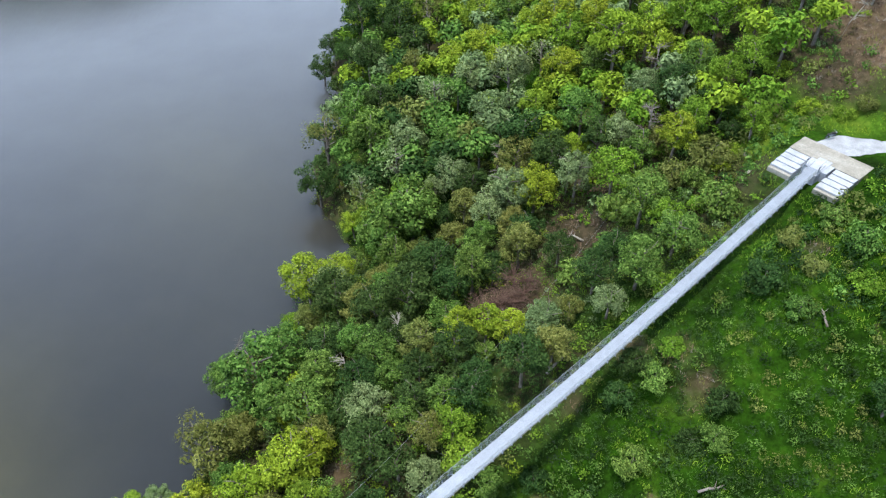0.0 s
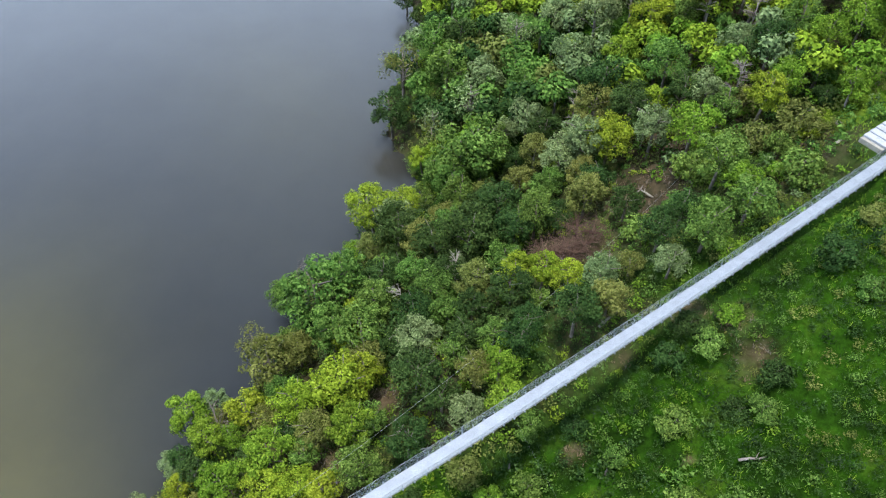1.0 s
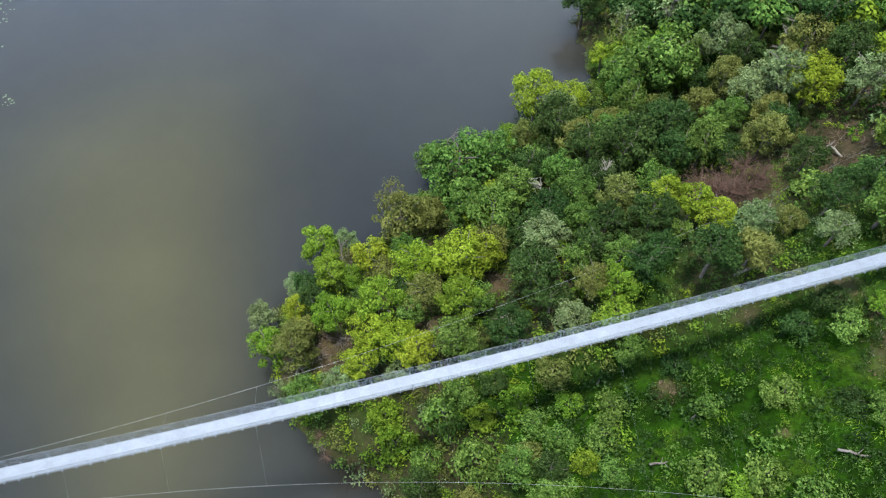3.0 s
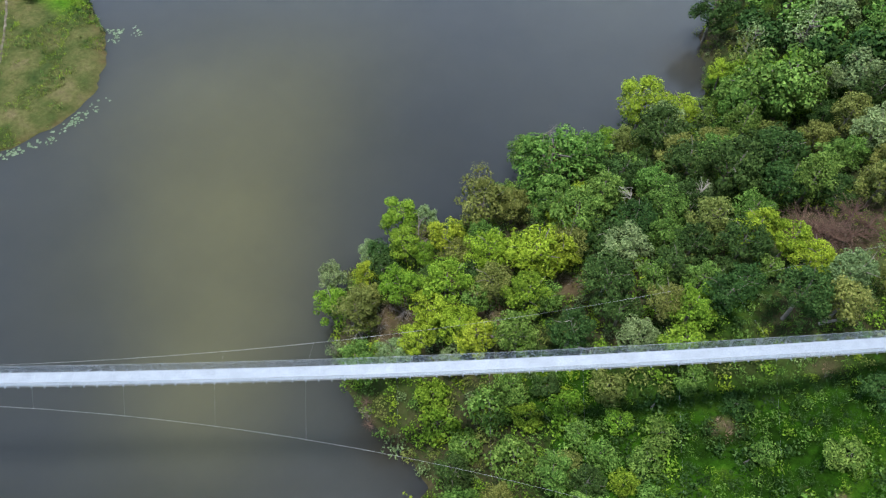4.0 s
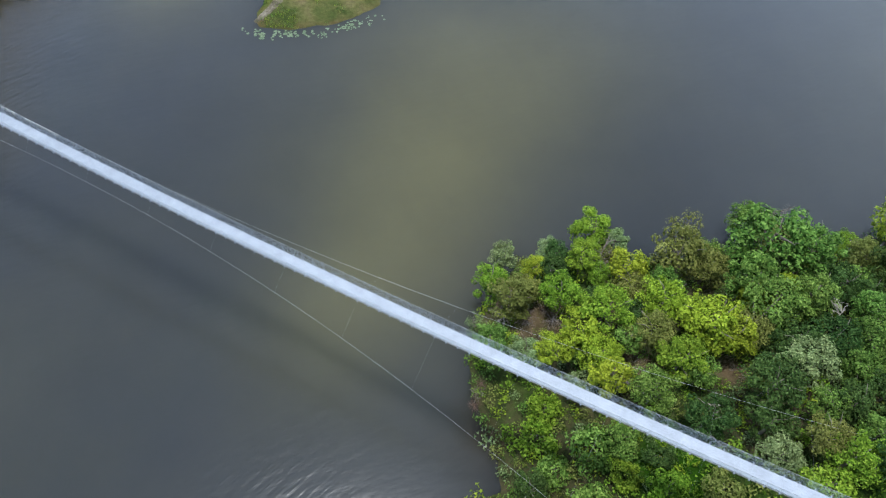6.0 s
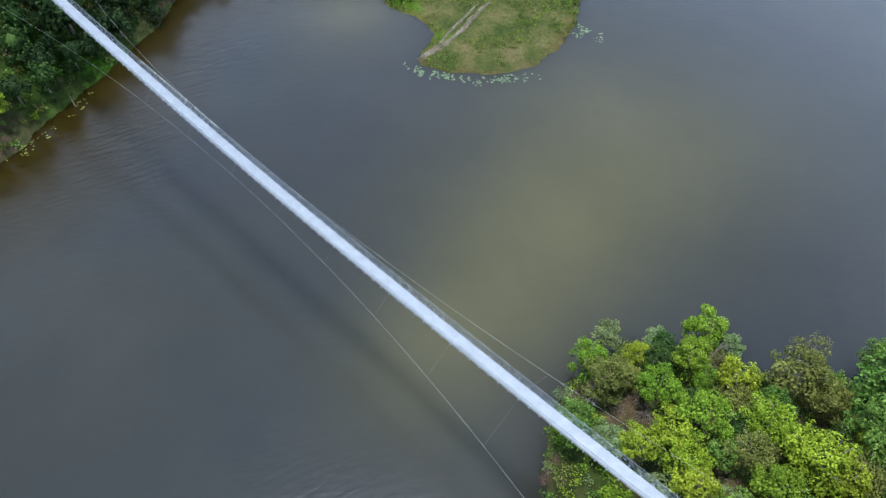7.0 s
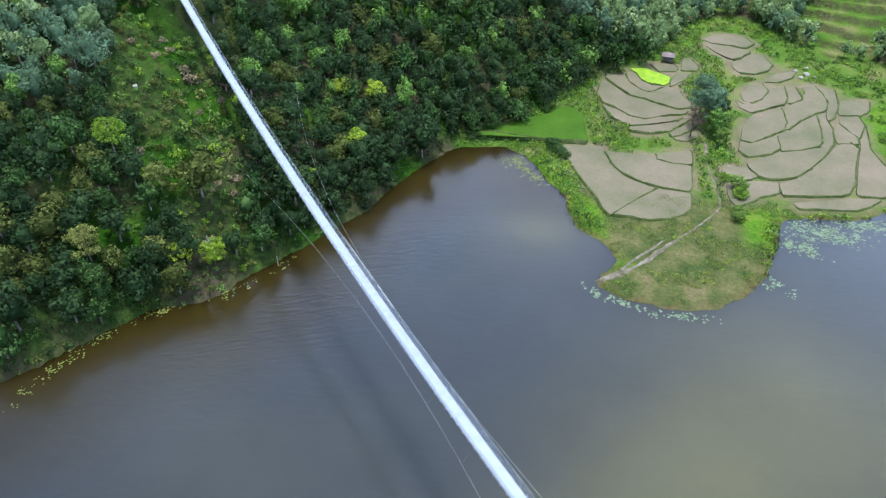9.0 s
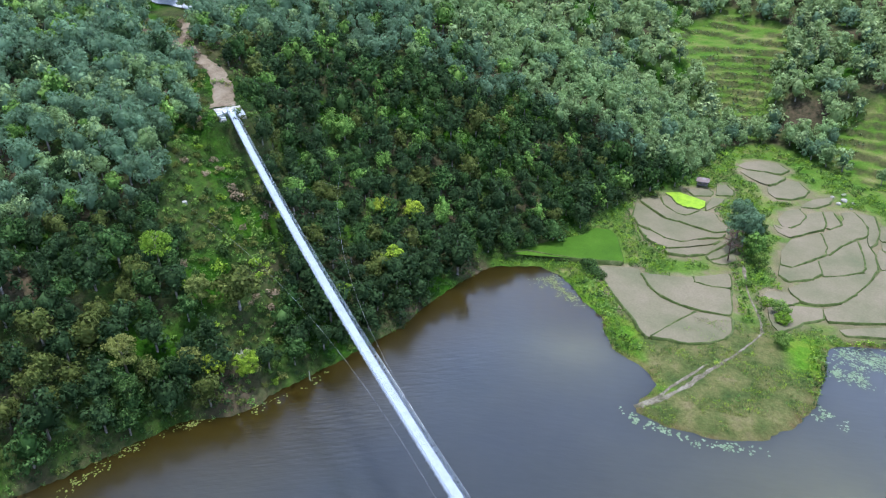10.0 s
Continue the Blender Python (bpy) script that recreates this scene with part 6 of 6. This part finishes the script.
def log(x, y, length, r, turn, mat, label, tilt=0.0):
    root = new("fallen_log")
    root.matrix_basis = pose(x, y, ground_at(x, y) + r + 0.5, 0, tilt, turn)
    tagged(root, label, "log", "fallen logs")
    s = Shape()
    s.tube([(-length / 2, 0, -0.1), (-length * 0.1, 0.06, 0.03), (length * 0.2, -0.05, 0), (length / 2, 0.08, 0.08)], [r * 1.1, r, r * 0.85, r * 0.5], 8)
    child("trunk", s.done("trunk", mat, True), root)
    s = Shape()
    s.tube([(length * 0.1, 0, 0.05), (length * 0.25, 0.5, 0.4)], [r * 0.5, r * 0.15], 5)
    s.tube([(length * 0.3, 0, 0.0), (length * 0.42, -0.5, 0.3)], [r * 0.4, r * 0.12], 5)
    child("branch", s.done("branch", mat), root)


log(11.6, 49.3, 3.4, 0.16, 43, DEADWOOD, "weathered pale log lying on the slope", -10)
log(18.2, 72.8, 1.9, 0.15, 140, GRAVEL, "bleached white log on bare earth", 0)
log(17.2, 73.8, 3.0, 0.12, 60, DEADWOOD, "broken grey log on bare earth", 0)
log(24.5, 33.5, 2.8, 0.13, 10, DEADWOOD, "grey fallen branch in the grass", 0)
log(38.5, 47.5, 2.4, 0.12, 80, DEADWOOD, "grey fallen branch in the grass", 0)
log(9.5, 27.5, 1.8, 0.11, 30, DEADWOOD, "grey fallen branch in the grass", 0)
log(-8.0, 35.5, 2.2, 0.08, 20, GRAVEL, "pale fallen branch below the bridge", 0)


def stake(x, y):
    s = Shape()
    s.tube([(0, 0, -1.5), (0.1, 0.05, 2.0)], [0.12, 0.08], 6)
    ob = new("stake", s.done("stake", GRAVEL))
    ob.location = (x, y, 0)
    return tagged(ob, "bleached dead trunk standing in the shallows", "post")


stake(-97.6, -47.0)


# ---- motorbike on the near bridge head ----
def build_motorbike(x, y, z, turn):
    root = new("motorbike")
    root.matrix_basis = pose(x, y, z, 0, 0, turn) @ pose(0, 0, 0, 10, 0, 0)
    tagged(root, "dark motorbike parked on the concrete pad", "motorbike")
    for wx in (-0.62, 0.64):
        rim = Shape()
        ring = [(wx + 0.26 * math.cos(a), 0, 0.3 + 0.26 * math.sin(a)) for a in np.linspace(0, 6.2832, 17)]
        rim.tube(ring, 0.055, 6)
        tyre = child("wheel", rim.done("wheel", DARK), root, "black rubber tyre")
        hub = Shape()
        hub.tube([(wx, -0.06, 0.3), (wx, 0.06, 0.3)], 0.05, 8)
        for k in range(5):
            a = k * 1.2566
            hub.tube([(wx, 0, 0.3), (wx + 0.24 * math.cos(a), 0, 0.3 + 0.24 * math.sin(a))], 0.012, 4)
        child("rim", hub.done("rim", STEEL), tyre)
    for name, boxes, mat in (("engine", ((-0.2, 0.25, -0.14, 0.14, 0.25, 0.58),), STEEL), ("tank", ((-0.05, 0.4, -0.15, 0.15, 0.66, 0.9),), DARK),
                             ("seat", ((-0.75, -0.05, -0.14, 0.14, 0.68, 0.8),), DARK), ("mudguard", ((-0.95, -0.5, -0.07, 0.07, 0.56, 0.64), (0.45, 0.85, -0.06, 0.06, 0.6, 0.66)), DARK)):
        s = Shape()
        for b in boxes:
            s.box(*b, 0.04)
        child(name, s.done(name, mat), root)
    s = Shape()
    s.tube([(0.64, 0, 0.3), (0.42, 0, 0.98)], 0.035, 6)
    s.tube([(0.40, -0.36, 1.02), (0.42, 0, 0.98), (0.40, 0.36, 1.02)], 0.018, 6)
    child("fork", s.done("fork", STEEL), root, "chrome fork and handlebar")
    s = Shape()
    s.tube([(0.5, 0, 0.84), (0.6, 0, 0.84)], [0.07, 0.1], 8)
    child("headlight", s.done("headlight", WHITEWASH), root)


BIKE = BASE + AXIS * -85.6 + CROSS * 2.3
build_motorbike(BIKE[0], BIKE[1], deck_height(Q0) - 0.17, 20)


# ---- bushes round the near bridge head ----
for kind, habit, x, y, s in (("bright", 5, 44.0, 82.0, 0.9), ("green", 5, 45.5, 87.5, 1.1), ("yellow", 6, 50.5, 83.5, 1.0), ("bright", 6, 53.5, 80.0, 0.9), ("olive", 5, 56.5, 80.5, 0.8), ("bright", 6, 60.0, 78.5, 0.9),
                             ("green", 5, 42.0, 88.5, 1.2), ("bright", 5, 48.5, 91.0, 1.1),
                             ("green", 5, 66.0, 79.5, 1.1), ("dark", 5, 41.0, 84.5, 1.0), ("bright", 6, 39.5, 80.5, 1.0), ("yellow", 6, 37.5, 77.5, 0.9), ("bright", 5, 50.0, 96.0, 1.2),
                             ("green", 5, 64.0, 66.5, 1.0), ("bright", 6, 59.0, 67.5, 0.9), ("dark", 5, 47.0, 94.5, 1.2)):
    tree(kind, habit, x, y, s, x, label={"bright": "fresh green bush beside the bridge head", "yellow": "yellow-green bush beside the bridge head", "dark": "dark green bush beside the bridge head"}.get(kind, "leafy bush beside the bridge head"), group="bushes of the near hill")


# ---- valley trees and scrub ----
for kind, habit, x, y, s in (("sal", 7, -163.5, 38.0, 2.0), ("sal", 3, -168.5, 37.5, 1.3), ("green", 7, -158.5, 40.0, 1.3), ("dark", 7, -166.0, 41.0, 1.2), ("green", 7, -154.5, 40.5, 0.8), ("green", 5, -136.5, 41.5, 1.2), ("bright", 5, -133.0, 41.5, 1.0),
                             ("bright", 6, -139.5, 39.5, 0.9), ("green", 6, -146.5, 36.5, 0.8), ("green", 5, -125.0, 40.0, 1.1), ("dark", 5, -148.5, 2.0, 1.2), ("dark", 6, -146.5, 3.5, 1.1), ("dark", 6, -145.0, 5.0, 0.9)):
    tree(kind, habit, x, y, s, x, label="leafy green tree between the paddy fields" if habit < 5 else "low leafy bush beside the paddy fields", group="valley trees and bushes")

for kind, habit, x, y, s in (("yellow", 7, -92.5, -56.5, 1.0), ("yellow", 7, -90.0, -61.0, 0.9), ("olive", 7, -89.0, -65.0, 1.0), ("yellow", 7, -129.5, -39.5, 1.2), ("yellow", 7, -147.5, -39.5, 1.1), ("olive", 7, -100.0, -68.0, 1.1),
                             ("dark", 4, -80.5, -71.5, 1.15), ("dark", 4, -77.0, -74.0, 0.9), ("yellow", 4, -116.0, -46.0, 0.9), ("bright", 1, -104.0, -78.0, 1.0), ("yellow", 2, -143.0, -46.0, 1.0), ("olive", 0, -84.0, -74.0, 1.1)):
    tree(kind, habit, x, y, s, x, label={"yellow": "yellow-green leafy tree on the far bank", "olive": "olive leafy tree on the far bank"}.get(kind, "leafy green tree on the far bank"), group="trees of the far bank")


def valley_scrub(px, py):
    lake, val = shore_off(px, py), off_edge(px, py, VALLEY)
    free = np.ones(px.shape, bool)
    for loop in FIELD_LOOPS:
        free &= off_edge(px, py, loop) > np.where((np.abs(py - 39) < 5) | (py < 20), 0.9, 2.4)
    free &= (np.abs(py - 36.6) > 0.9) | (px < -155)
    edge = np.where((lake > 0.3) & (lake < 3.2) & ((px < -118) | (py > 42)), 0.5, 9)
    thick = np.where((np.abs(py - 37) < 6) | (py < 22) | (lake < 4), 0.86, 0.5)
    keep = (lake > 0.3) & (val < 0.5) & free & (((px < -131) & (wave(px, py, 1.9, 49) < thick)) | (edge < 1))
    return np.where(keep, 0.55 + 0.9 * wave(px, py, 3, 48) ** 2, 0)


rows = [(x, y, 0.9 * r, 0.9 * r, KINDS.index(("bright", "green", "green", "bright", "dark", "green")[RS.randint(6)])) for x, y, r in scatter(RS, -240, -94, -22, 100, 60000, 1.05, valley_scrub)]
forest_stuff("valley_scrub", "fresh green weeds and scrub along field edges", "shrubs", rows, 46, 0.28, 26)


def tussocks(name, label, rows, blades, seed, mats):
    """Grass tufts: a few bent blades each."""
    rs = np.random.RandomState(seed)
    xy = np.array([(r[0], r[1]) for r in rows])
    z = height(xy[:, 0], xy[:, 1])
    n = len(rows)
    c = np.repeat(np.column_stack([xy, z]), blades, 0)
    h = np.repeat(np.array([r[2] for r in rows]), blades) * rs.uniform(0.6, 1.3, n * blades)
    a = rs.uniform(0, 6.2832, n * blades)
    out = np.column_stack([np.cos(a), np.sin(a), np.zeros(n * blades)])
    side = np.column_stack([-np.sin(a), np.cos(a), np.zeros(n * blades)])
    base = c + rs.normal(0, 0.45, (n * blades, 3)) * (1, 1, 0) * h[:, None]
    tip = base + out * (h * rs.uniform(0.25, 0.8, n * blades))[:, None] + np.array((0, 0, 1)) * (h * rs.uniform(0.35, 0.9, n * blades))[:, None]
    w = (h * rs.uniform(0.035, 0.08, n * blades))[:, None]
    v = np.stack([base - side * w, base + side * w, tip], 1).reshape(-1, 3)
    return tagged(new(name, mesh(name, v, np.arange(n * blades * 3).reshape(-1, 3), mats, np.repeat(rs.randint(0, len(mats), n), blades))), label, "grass", kind="stuff")


def slope_grass(px, py):
    u, w = coords(px, py)
    d = shore_off(px, py)
    keep = (d > 0.4) & (px + py > -20) & (wave(px, py, 3.5, 59) * 0.65 + wave(px, py, 1.2, 58) * 0.35 < 0.62)
    keep &= ~((u < -74) & (u > -84.5) & (np.abs(w) < 5)) & ~((px > 44) & (px < 80) & (np.abs(py - 72.5 + 0.35 * np.maximum(px - 57, 0)) < 3.6))
    keep &= (w < 12) | (u < -70) | (wave(px, py, 2.0, 57) < 0.3)
    keep &= ~open_spot(px, py, 1.0)
    return np.where(keep, 0.36 + 0.30 * wave(px, py, 4, 56), 0)


rows = scatter(RS, -20, 85, 5, 105, 80000, 1.0, slope_grass)
lush = [r for r in rows if r[0] * AXIS[0] + r[1] * AXIS[1] < -62]
tussocks("grass", "mixed green grass tufts on the open slope", [r for r in rows if r not in set(lush)], 20, 27, [LEAF["green"], LEAF["dark"], LEAF["bright"], LEAF["dark"], LEAF["dark"]])
tussocks("lush_grass", "fresh yellow-green grass round the bridge head", lush, 16, 37, [LEAF["yellow"], LEAF["bright"], LEAF["bright"]])


def bank_grass(px, py):
    u, w = coords(px, py)
    d = np.minimum(shore_off(px, py), off_edge(px, py, VALLEY))
    keep = (px + py < -60) & (d > -0.3) & ((d < 9) | (glade(px, py) < 0)) & (np.hypot(px, py) < 200) & (wave(px, py, 5, 69) < 0.7)
    return np.where(keep, 0.45 + 0.4 * wave(px, py, 4, 66), 0)


rows = scatter(RS, -200, -50, -130, 20, 26000, 1.1, bank_grass)
# darker blade colours carry the far bank's shade
tussocks("bank_grass", "lush green grass along the far bank", rows, 34, 28, [LEAF["green"], LEAF["dark"], LEAF["dark"]])


def spit_grass(px, py):
    lake = shore_off(px, py)
    keep = (px > -131) & (px < -94) & (py > 6) & (py < 48) & (lake > 0.3) & (wave(px, py, 5, 96) * 0.6 + wave(px, py, 1.6, 97) * 0.4 < 0.5)
    return np.where(keep, 0.26 + 0.34 * wave(px, py, 3, 98), 0)


rows = scatter(RS, -132, -93, 5, 49, 16000, 0.9, spit_grass)
tussocks("spit_grass", "low olive and green grass tufts on the spit", rows, 18, 41, [LEAF["olive"], LEAF["green"], LEAF["dark"], LEAF["olive"], LEAF["yellow"]])


def dry_litter(px, py):
    keep = open_spot(px, py, 1.15) & (shore_off(px, py) > 0.3) & (wave(px, py, 1.4, 81) < 0.75)
    return np.where(keep, 0.30 + 0.35 * wave(px, py, 2, 82), 0)


rows = scatter(RS, -40, 75, 15, 108, 40000, 0.8, dry_litter)
tussocks("dry_litter", "dry brown stalks and twigs littering bare soil", rows, 16, 31, [DEADWOOD, EARTH, LEAF["russet"], BROWN_TWIG, LEAF["olive"]])
